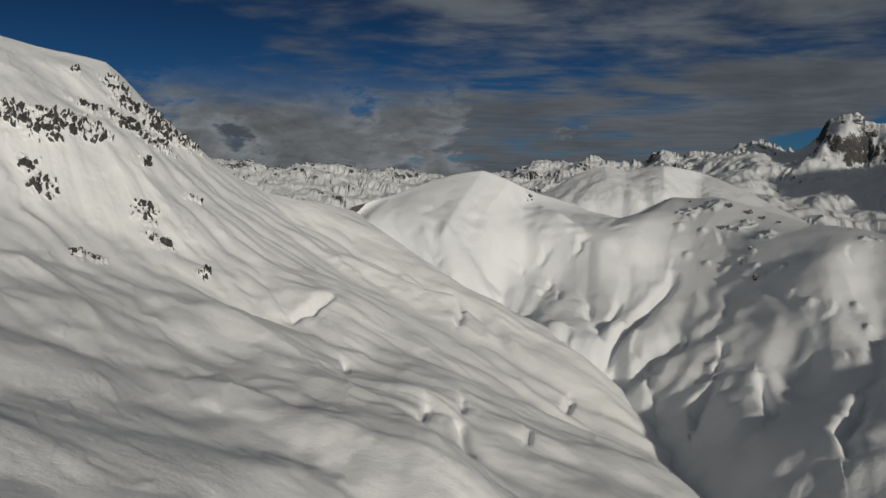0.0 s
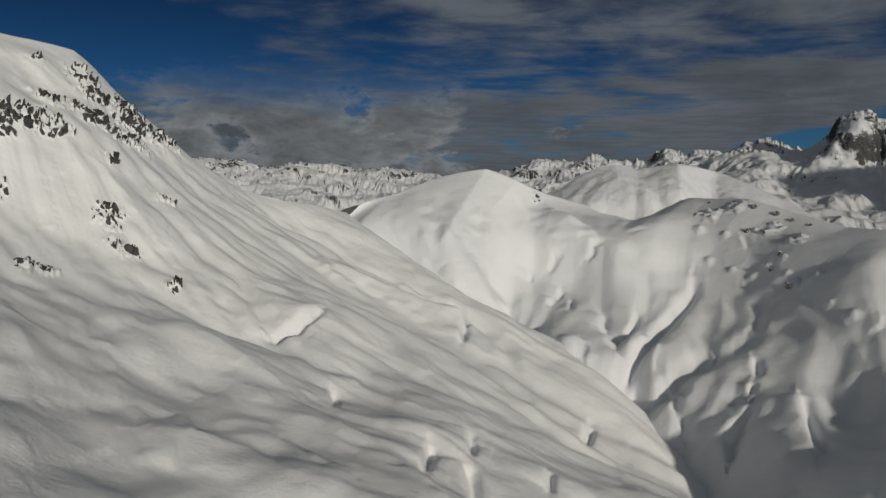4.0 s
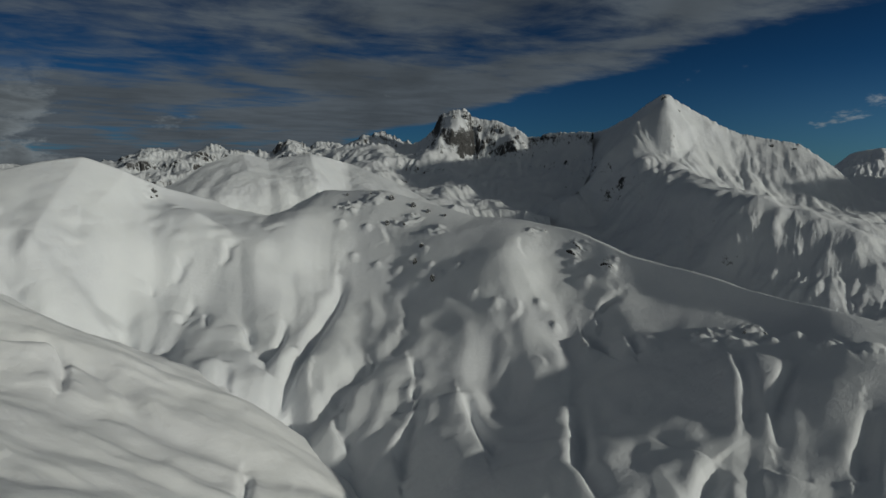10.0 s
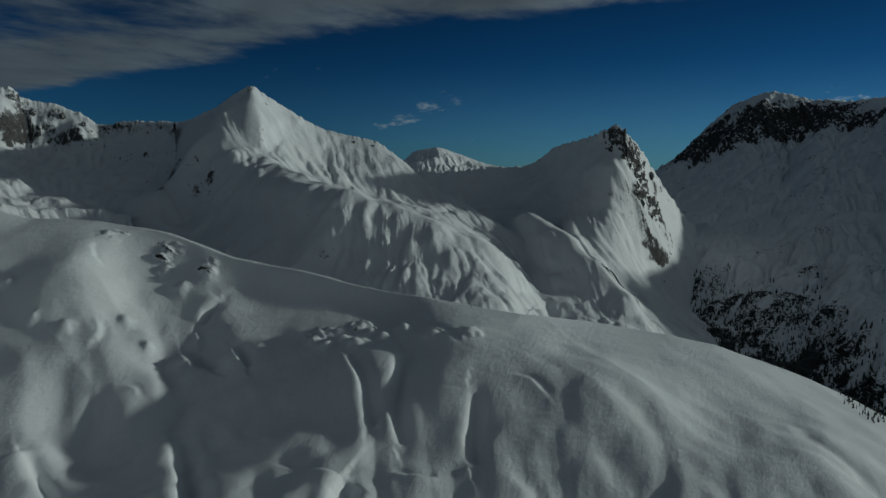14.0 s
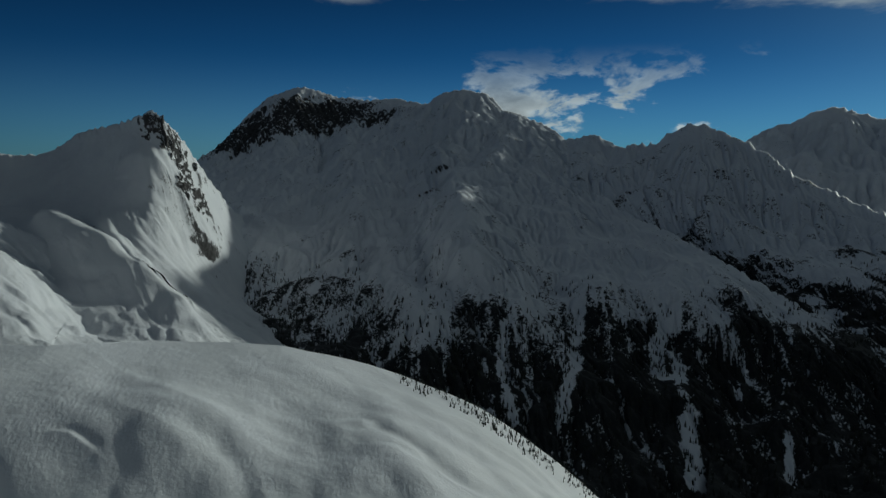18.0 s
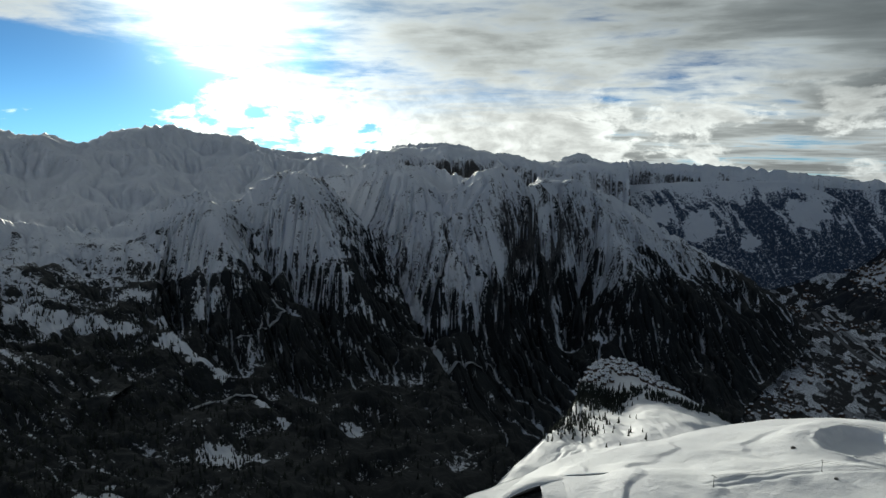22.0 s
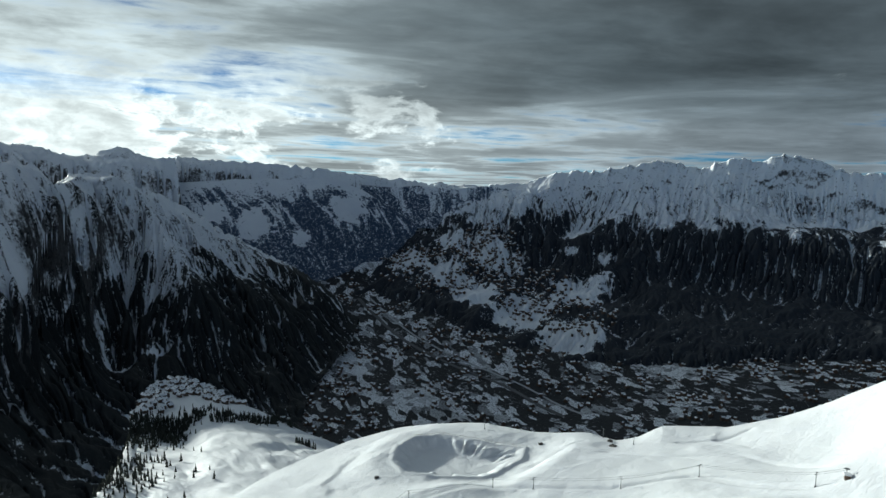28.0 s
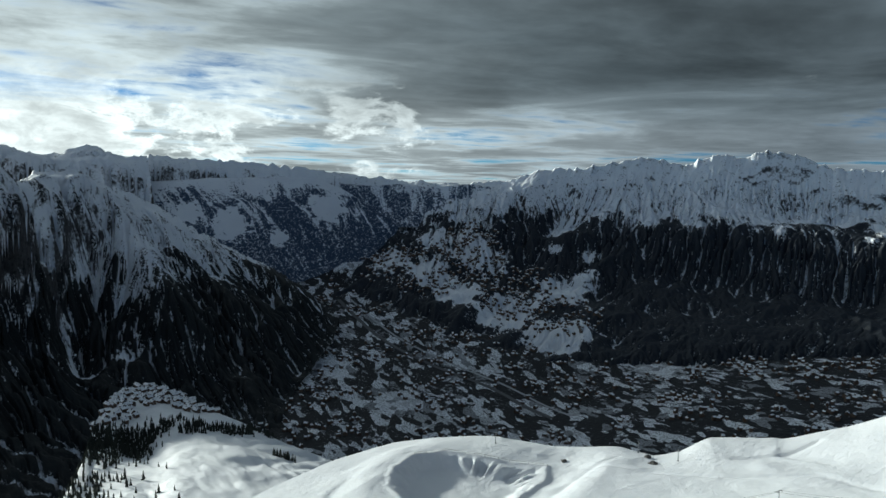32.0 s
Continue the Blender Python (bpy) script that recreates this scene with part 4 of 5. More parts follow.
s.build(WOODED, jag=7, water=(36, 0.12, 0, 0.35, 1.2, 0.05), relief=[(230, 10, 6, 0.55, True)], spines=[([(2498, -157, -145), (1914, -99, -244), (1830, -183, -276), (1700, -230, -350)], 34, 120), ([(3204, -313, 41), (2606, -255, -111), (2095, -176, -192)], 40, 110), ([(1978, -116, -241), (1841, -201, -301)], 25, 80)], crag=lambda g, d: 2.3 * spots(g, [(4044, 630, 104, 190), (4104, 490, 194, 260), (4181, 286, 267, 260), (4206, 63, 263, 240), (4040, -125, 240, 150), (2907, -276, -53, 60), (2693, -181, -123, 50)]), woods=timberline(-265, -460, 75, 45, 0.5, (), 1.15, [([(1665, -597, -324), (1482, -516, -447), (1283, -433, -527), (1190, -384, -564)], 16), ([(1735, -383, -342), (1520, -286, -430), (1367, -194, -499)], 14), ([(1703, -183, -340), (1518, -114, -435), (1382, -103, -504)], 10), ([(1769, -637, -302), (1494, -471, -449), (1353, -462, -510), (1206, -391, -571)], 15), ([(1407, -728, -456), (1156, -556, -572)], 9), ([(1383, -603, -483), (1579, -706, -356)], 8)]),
        label='great shaded mountain with dark rock dome and woods below')

# sunny pass
s = Slope('sunny_pass', (157, 322), 440, 260)
s.line((3378, -727, 83), (3230, -846, 102), (3061, -989, 128), (2912, -1074, 84), (2766, -1136, 93), (2686, -1172, 135), (2604, -1216, 161), (2491, -1293, 121), (2334, -1345, 43), (2241, -1382, -20), (2121, -1444, -89), (2002, -1495, -138), (1859, -1561, -174), (1720, -1613, -195), (1630, -1683, -193), (1496, -1778, -165))
s.line((2762, -671, -60), (2601, -798, -77), (2424, -927, -91), (2243, -1036, -104), (2065, -1106, -192), (1970, -1222, -224), (1873, -1329, -236), (1751, -1450, -226), (1627, -1554, -234), (1425, -1677, -215))
s.line((2303, -820, -206), (2070, -910, -263), (1881, -998, -298), (1693, -1152, -312), (1512, -1308, -325), (1367, -1417, -338), (1328, -1455, -335))
s.line((1797, -838, -362), (1699, -965, -369), (1506, -1094, -388), (1297, -1093, -450), (1111, -1241, -441))
s.line((1509, -781, -471), (1320, -821, -502), (1111, -987, -531), (903, -1174, -525))
s.line((1297, -495, -553), (1110, -613, -581), (846, -816, -585), (687, -1016, -578))
s.line((1016, -288, -589), (836, -462, -613), (480, -764, -638))
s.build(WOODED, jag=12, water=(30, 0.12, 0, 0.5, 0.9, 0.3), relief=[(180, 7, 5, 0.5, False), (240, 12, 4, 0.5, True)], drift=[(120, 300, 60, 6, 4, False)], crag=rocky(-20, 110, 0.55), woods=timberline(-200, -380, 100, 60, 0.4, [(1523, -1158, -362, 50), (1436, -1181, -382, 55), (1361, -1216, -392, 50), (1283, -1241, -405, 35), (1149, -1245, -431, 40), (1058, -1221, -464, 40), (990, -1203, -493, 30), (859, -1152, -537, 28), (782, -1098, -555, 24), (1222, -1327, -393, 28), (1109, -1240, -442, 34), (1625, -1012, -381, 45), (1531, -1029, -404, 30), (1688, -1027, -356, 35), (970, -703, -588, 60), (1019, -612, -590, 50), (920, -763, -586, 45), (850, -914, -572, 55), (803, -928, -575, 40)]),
        label='snowy pass with sunlit ridge above woods')

# southern range
s = Slope('southern_range', (169, 325), 540, 110, back=(150, 300))
s.line((3701, -2126, 101), (3653, -2355, 199), (3572, -2453, 251), (3507, -2524, 312), (3432, -2609, 325), (3286, -2769, 258), (3215, -2842, 221), (3064, -2984, 166), (2984, -3051, 191), (2889, -3131, 125), (2733, -3305, 223), (2492, -3461, 263), (2337, -3554, 233), (2179, -3638, 223), (2017, -3720, 139), (1692, -3854, 116), (1529, -3911, 100), (1213, -3997, 169), (903, -4060, 174), (664, -4095, 145), (519, -4109, 135), (377, -4119, 93), (143, -4123, 98), (-180, -4110, 105))
s.line((3457, -1954, -18), (3211, -2271, 86), (3007, -2493, 34), (2745, -2670, -19), (2415, -2863, -8), (2065, -3083, -28), (1640, -3286, -45), (1099, -3565, 5), (495, -3912, 10), (-184, -4060, 18))
s.line((2875, -1546, -262), (2503, -1995, -246), (2031, -2328, -245), (1478, -2912, -236), (821, -3717, -201), (-188, -3958, -122))
s.line((2563, -1325, -498), (1805, -2017, -500), (1375, -2699, -539), (791, -3608, -376), (-193, -3903, -231))
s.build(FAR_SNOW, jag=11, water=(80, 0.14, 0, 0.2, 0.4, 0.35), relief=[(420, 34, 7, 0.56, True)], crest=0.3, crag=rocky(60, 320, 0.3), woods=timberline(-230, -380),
        label='high snowy range in back light')

# gully mountain
s = Slope('gully_mountain', (169, 325), 460, 240)
s.line((2050, -1731, -274), (1823, -1733, -229), (1669, -1740, -198), (1537, -1763, -135), (1388, -1828, -62), (1327, -1888, -107), (1272, -2051, -34), (1219, -2162, 11), (1149, -2191, -8), (1061, -2201, -59), (943, -2193, -168), (803, -2132, -337))
s.line((1848, -1570, -301), (1478, -1610, -253), (1319, -1715, -199), (1254, -1841, -192), (1098, -1970, -138), (948, -2021, -200), (846, -2037, -331), (749, -2019, -415))
s.line((1600, -1401, -358), (1294, -1535, -340), (1043, -1596, -408), (869, -1717, -422), (749, -1797, -472), (656, -1845, -503))
s.line((1309, -1201, -463), (947, -1264, -541), (694, -1424, -593), (578, -1543, -586), (502, -1605, -603))
s.line((1081, -748, -647), (780, -942, -651), (488, -1185, -663), (340, -1347, -644))
s.line((917, -421, -668), (556, -709, -687), (158, -959, -673))
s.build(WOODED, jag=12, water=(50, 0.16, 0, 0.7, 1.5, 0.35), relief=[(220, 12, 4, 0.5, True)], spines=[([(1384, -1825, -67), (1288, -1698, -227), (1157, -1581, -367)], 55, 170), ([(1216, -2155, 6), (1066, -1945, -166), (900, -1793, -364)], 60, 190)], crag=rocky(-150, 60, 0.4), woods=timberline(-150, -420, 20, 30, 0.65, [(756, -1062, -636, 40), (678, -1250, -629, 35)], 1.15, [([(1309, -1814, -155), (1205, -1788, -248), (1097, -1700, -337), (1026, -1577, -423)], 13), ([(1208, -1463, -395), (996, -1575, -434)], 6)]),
        label='wooded mountain cut by snowy gullies')

# couloir mountain
s = Slope('couloir_mountain', (187, 316), 500, 260)
s.line((1469, -2598, -66), (1338, -2545, -36), (1083, -2532, 1), (907, -2561, 48), (784, -2610, 47), (654, -2615, 6), (568, -2597, -1), (479, -2658, 42), (407, -2765, 18), (383, -3044, -55), (306, -3148, 7), (188, -3250, 12), (114, -3299, -34), (-16, -3343, -77), (-153, -3381, -142), (-378, -3395, -289), (-604, -3341, -413), (-762, -3239, -500), (-947, -3044, -691))
s.line((1248, -2353, -266), (951, -2300, -239), (800, -2230, -306), (668, -2321, -198), (513, -2400, -130), (376, -2513, -147), (302, -2812, -178), (130, -2986, -293), (-112, -3016, -358), (-359, -2966, -497), (-610, -2889, -637), (-866, -2894, -757))
s.line((999, -2036, -490), (719, -2019, -450), (615, -2120, -413), (474, -2230, -372), (433, -2336, -412), (285, -2503, -499), (154, -2515, -689), (-67, -2618, -641), (-296, -2624, -712), (-551, -2665, -758), (-695, -2665, -812))
s.line((743, -1588, -649), (464, -1750, -669), (332, -2095, -697), (-28, -2263, -814), (-371, -2418, -835), (-550, -2472, -871))
s.line((614, -1200, -734), (315, -1627, -819), (-77, -1894, -929), (-406, -2103, -940))
s.line((519, -908, -779), (300, -1266, -875), (-278, -1601, -999))
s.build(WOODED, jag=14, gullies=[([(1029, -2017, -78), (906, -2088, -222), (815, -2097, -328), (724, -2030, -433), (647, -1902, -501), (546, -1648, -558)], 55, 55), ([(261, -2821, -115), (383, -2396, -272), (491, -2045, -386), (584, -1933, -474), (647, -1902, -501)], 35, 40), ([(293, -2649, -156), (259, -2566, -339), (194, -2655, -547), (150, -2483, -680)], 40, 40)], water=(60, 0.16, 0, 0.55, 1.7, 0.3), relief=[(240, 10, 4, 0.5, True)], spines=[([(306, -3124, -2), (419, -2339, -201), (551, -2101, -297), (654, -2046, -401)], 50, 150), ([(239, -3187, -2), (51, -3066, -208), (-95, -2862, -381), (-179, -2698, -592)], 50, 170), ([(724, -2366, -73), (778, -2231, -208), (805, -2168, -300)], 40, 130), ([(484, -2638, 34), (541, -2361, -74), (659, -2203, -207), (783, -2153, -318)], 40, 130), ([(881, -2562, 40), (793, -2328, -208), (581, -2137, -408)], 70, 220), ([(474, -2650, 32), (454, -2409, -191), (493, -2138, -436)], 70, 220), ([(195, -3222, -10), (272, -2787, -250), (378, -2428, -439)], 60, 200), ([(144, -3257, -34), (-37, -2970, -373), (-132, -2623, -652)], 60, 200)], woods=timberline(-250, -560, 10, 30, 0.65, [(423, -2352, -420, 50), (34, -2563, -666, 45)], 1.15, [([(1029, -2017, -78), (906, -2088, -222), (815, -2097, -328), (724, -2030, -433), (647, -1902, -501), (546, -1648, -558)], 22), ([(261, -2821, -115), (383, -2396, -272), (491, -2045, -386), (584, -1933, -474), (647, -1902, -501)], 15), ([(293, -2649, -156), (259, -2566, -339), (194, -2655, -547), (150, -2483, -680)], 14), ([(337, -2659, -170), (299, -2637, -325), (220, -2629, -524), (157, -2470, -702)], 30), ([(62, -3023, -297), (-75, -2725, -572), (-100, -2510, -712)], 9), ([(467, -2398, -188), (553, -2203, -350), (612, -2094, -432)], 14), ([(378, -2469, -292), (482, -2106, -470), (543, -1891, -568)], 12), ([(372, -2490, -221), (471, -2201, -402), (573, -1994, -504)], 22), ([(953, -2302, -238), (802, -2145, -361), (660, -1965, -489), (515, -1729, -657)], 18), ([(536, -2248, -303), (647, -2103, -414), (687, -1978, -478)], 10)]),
        label='mountain scored by couloirs above dark woods')

# cloudy range
s = Slope('cloudy_range', (190, 300), 440, 80, back=(100, 300))
s.line((1331, -4152, 198), (962, -4229, 219), (804, -4255, 183), (579, -4281, 155), (462, -4291, 107), (278, -4298, 109), (85, -4296, 173), (-11, -4294, 119), (-143, -4287, 96), (-245, -4277, 132), (-381, -4263, 105), (-659, -4220, 99), (-942, -4158, 82), (-1312, -4100, 39), (-1665, -3964, 2), (-2326, -3610, -27))
s.line((1310, -4037, 64), (950, -4114, 67), (458, -4172, 40), (91, -4198, 75), (-369, -4185, 36), (-931, -4120, 23), (-1645, -3918, -35), (-2299, -3568, -64))
s.line((1279, -3854, -217), (104, -4073, -225), (-899, -4007, -242), (-1602, -3817, -284), (-2244, -3474, -279))
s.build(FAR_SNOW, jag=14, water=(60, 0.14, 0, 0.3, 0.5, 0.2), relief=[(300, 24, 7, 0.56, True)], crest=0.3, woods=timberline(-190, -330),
        label='distant snowy range touching the clouds')

# blue valley side
s = Slope('blue_valley_side', (190, 300), 340, 120)
s.line((546, -4115, -73), (158, -4140, -19), (-227, -4130, -27), (-565, -4106, 1), (-912, -4042, 9), (-1119, -3984, 12), (-1254, -3930, -45), (-1386, -3870, -136), (-1516, -3803, -226), (-1578, -3763, -280))
s.line((402, -4020, -200), (9, -4034, -142), (-473, -3985, -181), (-876, -3912, -202), (-1222, -3840, -222), (-1429, -3780, -296), (-1527, -3735, -349))
s.line((260, -3882, -369), (-134, -3897, -286), (-448, -3855, -359), (-843, -3798, -437), (-1121, -3766, -480), (-1331, -3726, -467), (-1476, -3707, -417))
s.line((128, -3693, -666), (-664, -3631, -677), (-1002, -3621, -647), (-1277, -3684, -531))
s.build(HAZE_BLUE_WOODS, relief=[(240, 12, 6, 0.52, True)], woods=timberline(10, -140, 30, 60, 0.5, [(-596, -3914, -266, 110), (-1156, -3878, -169, 120), (-857, -3848, -338, 60), (-369, -3979, -198, 80)], 0.8, (), 1.0),
        label='far dark wooded valley side with snowy clearings')

# valley head
s = Slope('valley_head', (190, 300), 280, 60, back=(60, 200))
s.line((-505, -4175, -81), (-1001, -4101, -35), (-1248, -4027, -13), (-1457, -3952, -28), (-1629, -3881, -13), (-1798, -3804, -27), (-2032, -3693, -5), (-2299, -3568, -45))
s.line((-496, -4133, -187), (-984, -4042, -136), (-1434, -3893, -156), (-1771, -3747, -155), (-2256, -3497, -171))
s.line((-476, -4033, -375), (-964, -3975, -314), (-1414, -3841, -281), (-1747, -3696, -280), (-2215, -3427, -347))
s.build(HAZE_BLUE_WOODS, relief=[(240, 8, 5, 0.5, True)], woods=timberline(60, -80, 0, 60, 0.4, (), 0.72),
        label='wooded hills closing the far valley')

# valley floor
s = Slope('valley_floor', (190, 300), 380, 240)
s.line((-551, -4071, -380), (-1049, -4014, -319), (-1466, -3875, -266), (-1932, -3658, -282), (-2242, -3469, -351))
s.line((-305, -3565, -643), (-654, -3583, -603), (-971, -3751, -542), (-1320, -3697, -481), (-1673, -3165, -719), (-2108, -2696, -746))
s.line((149, -2855, -772), (-219, -2938, -750), (-629, -2968, -738), (-1060, -2931, -767), (-1439, -2445, -833), (-2233, -2033, -761), (-2795, -1414, -626))
s.line((348, -2305, -860), (-40, -2406, -859), (-714, -2363, -884), (-1383, -2116, -893), (-1932, -1736, -803), (-2528, -1255, -653))
s.line((449, -1661, -837), (24, -1743, -923), (-622, -1562, -962), (-1232, -1263, -904), (-1788, -810, -779))
s.build(VALLEY, relief=[(300, 4, 4, 0.5, False)], woods=timberline(60, -80, 60, 90, 0.5, [(-795, -2688, -822, 120), (-955, -2334, -884, 120), (-1369, -2598, -808, 100), (-2059, -2023, -794, 120), (-1278, -3799, -419, 200)], 1.0, (), 1.1),
        label='broad valley floor with fields and villages')

# plateau mountain
s = Slope('plateau_mountain', (190, 300), 560, 280, back=(120, 300))
s.line((-1934, -3825, -58), (-2131, -3718, -9), (-2320, -3602, 17), (-2469, -3501, 84), (-2601, -3380, 90), (-2815, -3206, 135), (-2939, -3095, 168), (-3105, -2936, 114), (-3230, -2800, 193), (-3312, -2709, 161), (-3404, -2596, 201), (-3493, -2483, 188), (-3606, -2331, 106), (-3848, -1944, 70))
s.line((-1725, -3820, -231), (-1958, -3709, -119), (-2245, -3483, -98), (-2502, -3237, -200), (-2760, -3029, -127), (-3094, -2701, -88), (-3358, -2293, -210), (-3659, -1820, -214))
s.line((-1527, -3734, -367), (-1798, -3557, -291), (-2018, -3377, -302), (-2271, -3142, -396), (-2592, -2830, -314), (-3001, -2417, -259), (-3225, -2043, -260), (-3439, -1693, -281))
s.line((-1215, -3615, -572), (-1586, -3359, -508), (-1957, -3017, -616), (-2255, -2747, -578), (-2555, -2558, -538), (-2795, -2223, -564), (-3000, -1867, -577), (-3157, -1518, -555))
s.line((-1033, -3499, -680), (-1299, -3118, -731), (-1527, -2892, -738), (-1700, -2612, -785), (-1889, -2406, -771), (-2224, -2201, -716), (-2475, -1941, -684), (-2703, -1659, -621), (-2843, -1341, -592))
s.line((-1042, -3322, -749), (-1244, -2992, -801), (-1447, -2739, -824), (-1618, -2483, -861), (-1805, -2292, -847), (-2133, -2102, -767), (-2376, -1853, -733), (-2595, -1581, -680), (-2730, -1274, -645))
s.line(*[(190 + 0.965 * (x - 190), 300 + 0.965 * (y - 300), z - 110) for x, y, z in s.rows[-1]])
s.build(HAZED_WOODS, jag=14, water=(45, 0.14, 0, 0.35, 1.3, 0.0, 420), relief=[(300, 22, 7, 0.55, True)], crest=0.35, spines=[([(-2525, -3103, -265), (-2251, -3107, -427), (-1548, -2928, -718)], 40, 200)], woods=timberline(-150, -250, -35, 45, 0.5, [(-1849, -3357, -400, 170), (-1574, -3339, -524, 150), (-2131, -2828, -606, 170), (-1792, -2869, -698, 190), (-1644, -3113, -630, 150), (-1845, -2532, -753, 170), (-2301, -2809, -527, 80), (-1452, -3561, -477, 130), (-1941, -3238, -463, 120), (-1711, -3537, -346, 100), (-2392, -2922, -413, 50), (-1889, -2488, -749, 150)], 1.1, [([(-2457, -3229, -239), (-2294, -3117, -396)], 50)], 1.5),
        label='snow-topped mountain with wooded flank and terraces')

# pond hill
s = Slope('pond_hill', (163, 201), 600, 340, back=(250, 180))
s.line((242, -74, -199), (205, -188, -226), (179, -212, -222), (145, -242, -222), (97, -270, -220), (42, -294, -213), (-50, -309, -203), (-72, -290, -196), (-104, -263, -192), (-130, -229, -190), (-162, -195, -182), (-171, -174, -182), (-183, -164, -178), (-202, -157, -170), (-231, -127, -166), (-259, -105, -155), (-273, -83, -140), (-283, -58, -121), (-296, -24, -95), (-298, 28, -83), (-282, 58, -107))
s.line((233, -42, -197), (188, -160, -216), (75, -253, -212), (-13, -229, -194), (-49, -204, -192), (-90, -176, -182), (-134, -131, -174), (-174, -78, -162), (-203, -29, -138), (-211, 21, -110), (-210, 64, -98), (-193, 89, -111))
s.line((196, -138, -206), (137, -143, -198), (48, -152, -193), (-40, -116, -183), (-89, -79, -171), (-124, -35, -157), (-146, 33, -127), (-149, 88, -108), (-141, 107, -117))
s.line((180, -44, -201), (144, -61, -195), (57, -49, -183), (-20, 1, -166), (-60, 65, -134), (-69, 132, -117))
s.line((151, 32, -193), (97, 50, -185), (51, 83, -173), (9, 161, -134))
s.build(SNOW, relief=[(150, 4, 4, 0.5, False), (95, 6.0, 2, 0.45, False)], waves=[(60, 70, 1.2, 2.0, -0.15)], carve=shape_pond_hill,
        label='smooth sunlit snow hill')

# village spur
s = Slope('village_spur', (163, 201), 360, 220, back=(300, 260))
s.line((236, -236, -269), (218, -413, -307), (186, -608, -342), (167, -710, -356), (152, -833, -370), (141, -1063, -410), (118, -1188, -410), (78, -1279, -414), (45, -1297, -416), (-6, -1257, -427), (-49, -1174, -437), (-82, -1064, -430), (-117, -909, -419), (-151, -771, -403), (-178, -653, -388))
s.line((218, -216, -267), (197, -403, -306), (159, -588, -337), (114, -809, -375), (84, -917, -395), (42, -888, -378), (-7, -800, -365), (-69, -719, -371), (-120, -626, -368))
s.line((200, -198, -260), (160, -444, -316), (101, -608, -337), (58, -606, -330), (14, -567, -328), (-39, -522, -326), (-90, -480, -331))
s.line((189, -173, -262), (116, -412, -310), (31, -362, -294), (-56, -320, -297))
s.build(SNOW, water=(8, 0.08, 2, 0, 0, 0), relief=[(160, 5, 5, 0.5, False)], drift=[(190, 200, 45, 3, 4, False)],
        label='snowy spur with a village and scattered trees')



# ---- ground under everything ----
def ground():
    m = bpy.data.meshes.new("ground")
    ring, spokes = [0, 600, 1400, 2400, 3400, 4850], 72
    verts = [(80.0, 0.0, -990.0)]
    for r in ring[1:]:
        verts += [(80 + r * math.cos(k * math.tau / spokes), r * math.sin(k * math.tau / spokes), -990.0 + 20 * math.sin(k * 0.9 + r)) for k in range(spokes)]
    faces = [(0, 1 + k, 1 + (k + 1) % spokes) for k in range(spokes)]
    for i in range(len(ring) - 2):
        a, b = 1 + i * spokes, 1 + (i + 1) * spokes
        faces += [(a + k, b + k, b + (k + 1) % spokes, a + (k + 1) % spokes) for k in range(spokes)]
    m.from_pydata(verts, [], faces)
    m.materials.append(WOODED)
    tagged(new("ground", m), "dark valley ground between the mountains", "ground", kind="structure")


ground()


# ---- helpers for things ----
def mesh_of(name, verts, faces, mat, flat=True):
    me = bpy.data.meshes.new(name)
    me.from_pydata([tuple(v) for v in verts], [], faces)
    me.materials.append(mat)
    if not flat:
        me.polygons.foreach_set("use_smooth", np.ones(len(me.polygons), bool))
    me.update()
    return me


def bm_mesh(name, bm, mat):
    me = bpy.data.meshes.new(name)
    bm.to_mesh(me)
    bm.free()
    me.materials.append(mat)
    return me


def part(name, me, parent, label=""):
    ob = new(name, me)
    ob.parent = parent
    return tagged(ob, label)


def empty(name, m, label, category, group=""):
    ob = new(name)
    ob.matrix_world = m
    return tagged(ob, label, category, group)


def box(bm, size, at, bevel=0.0):
    made = bmesh.ops.create_cube(bm, size=1.0, matrix=Matrix.Translation(at) @ Matrix.Diagonal((*size, 1)))
    if bevel:
        bmesh.ops.bevel(bm, geom=list({e for v in made["verts"] for e in v.link_edges}), offset=bevel, segments=1, affect="EDGES")
    return bm


def rod(bm, a, b, r, sides=8, r2=None):
    a, b = Vector(a), Vector(b)
    m = Matrix.Translation((a + b) / 2) @ (b - a).to_track_quat("Z", "Y").to_matrix().to_4x4()
    bmesh.ops.create_cone(bm, cap_ends=True, segments=sides, radius1=r, radius2=r if r2 is None else r2, depth=(b - a).length, matrix=m)
    return bm


def simple(name, tone, rough=0.6, metal=0.0, vary=0.3, scale=0.6):
    m, n = material(name)
    geo = n.add("ShaderNodeNewGeometry")
    f = n.noise(geo.outputs["Position"], scale, 4.0, 0.6)
    base = n.mix(f, tuple(c * (1 - vary) for c in tone), tuple(c * (1 + vary) for c in tone))
    bsdf = n.add("ShaderNodeBsdfPrincipled")
    n.plug(base, bsdf.inputs["Base Color"])
    n.plug(rough, bsdf.inputs["Roughness"])
    n.plug(metal, bsdf.inputs["Metallic"])
    n.tree.links.new(bsdf.outputs[0], n.add("ShaderNodeOutputMaterial").inputs[0])
    return m


def on(name, x, y):
    """Height of a sheet's ground at (x, y): the mean of its nearest corners."""
    grid = SHEETS[name]
    d = (grid[..., 0] - x) ** 2 + (grid[..., 1] - y) ** 2
    k = np.argpartition(d.ravel(), 3)[:3]
    w = 1 / (d.ravel()[k] + 0.01)
    return float((grid.reshape(-1, 3)[k, 2] * w).sum() / w.sum())


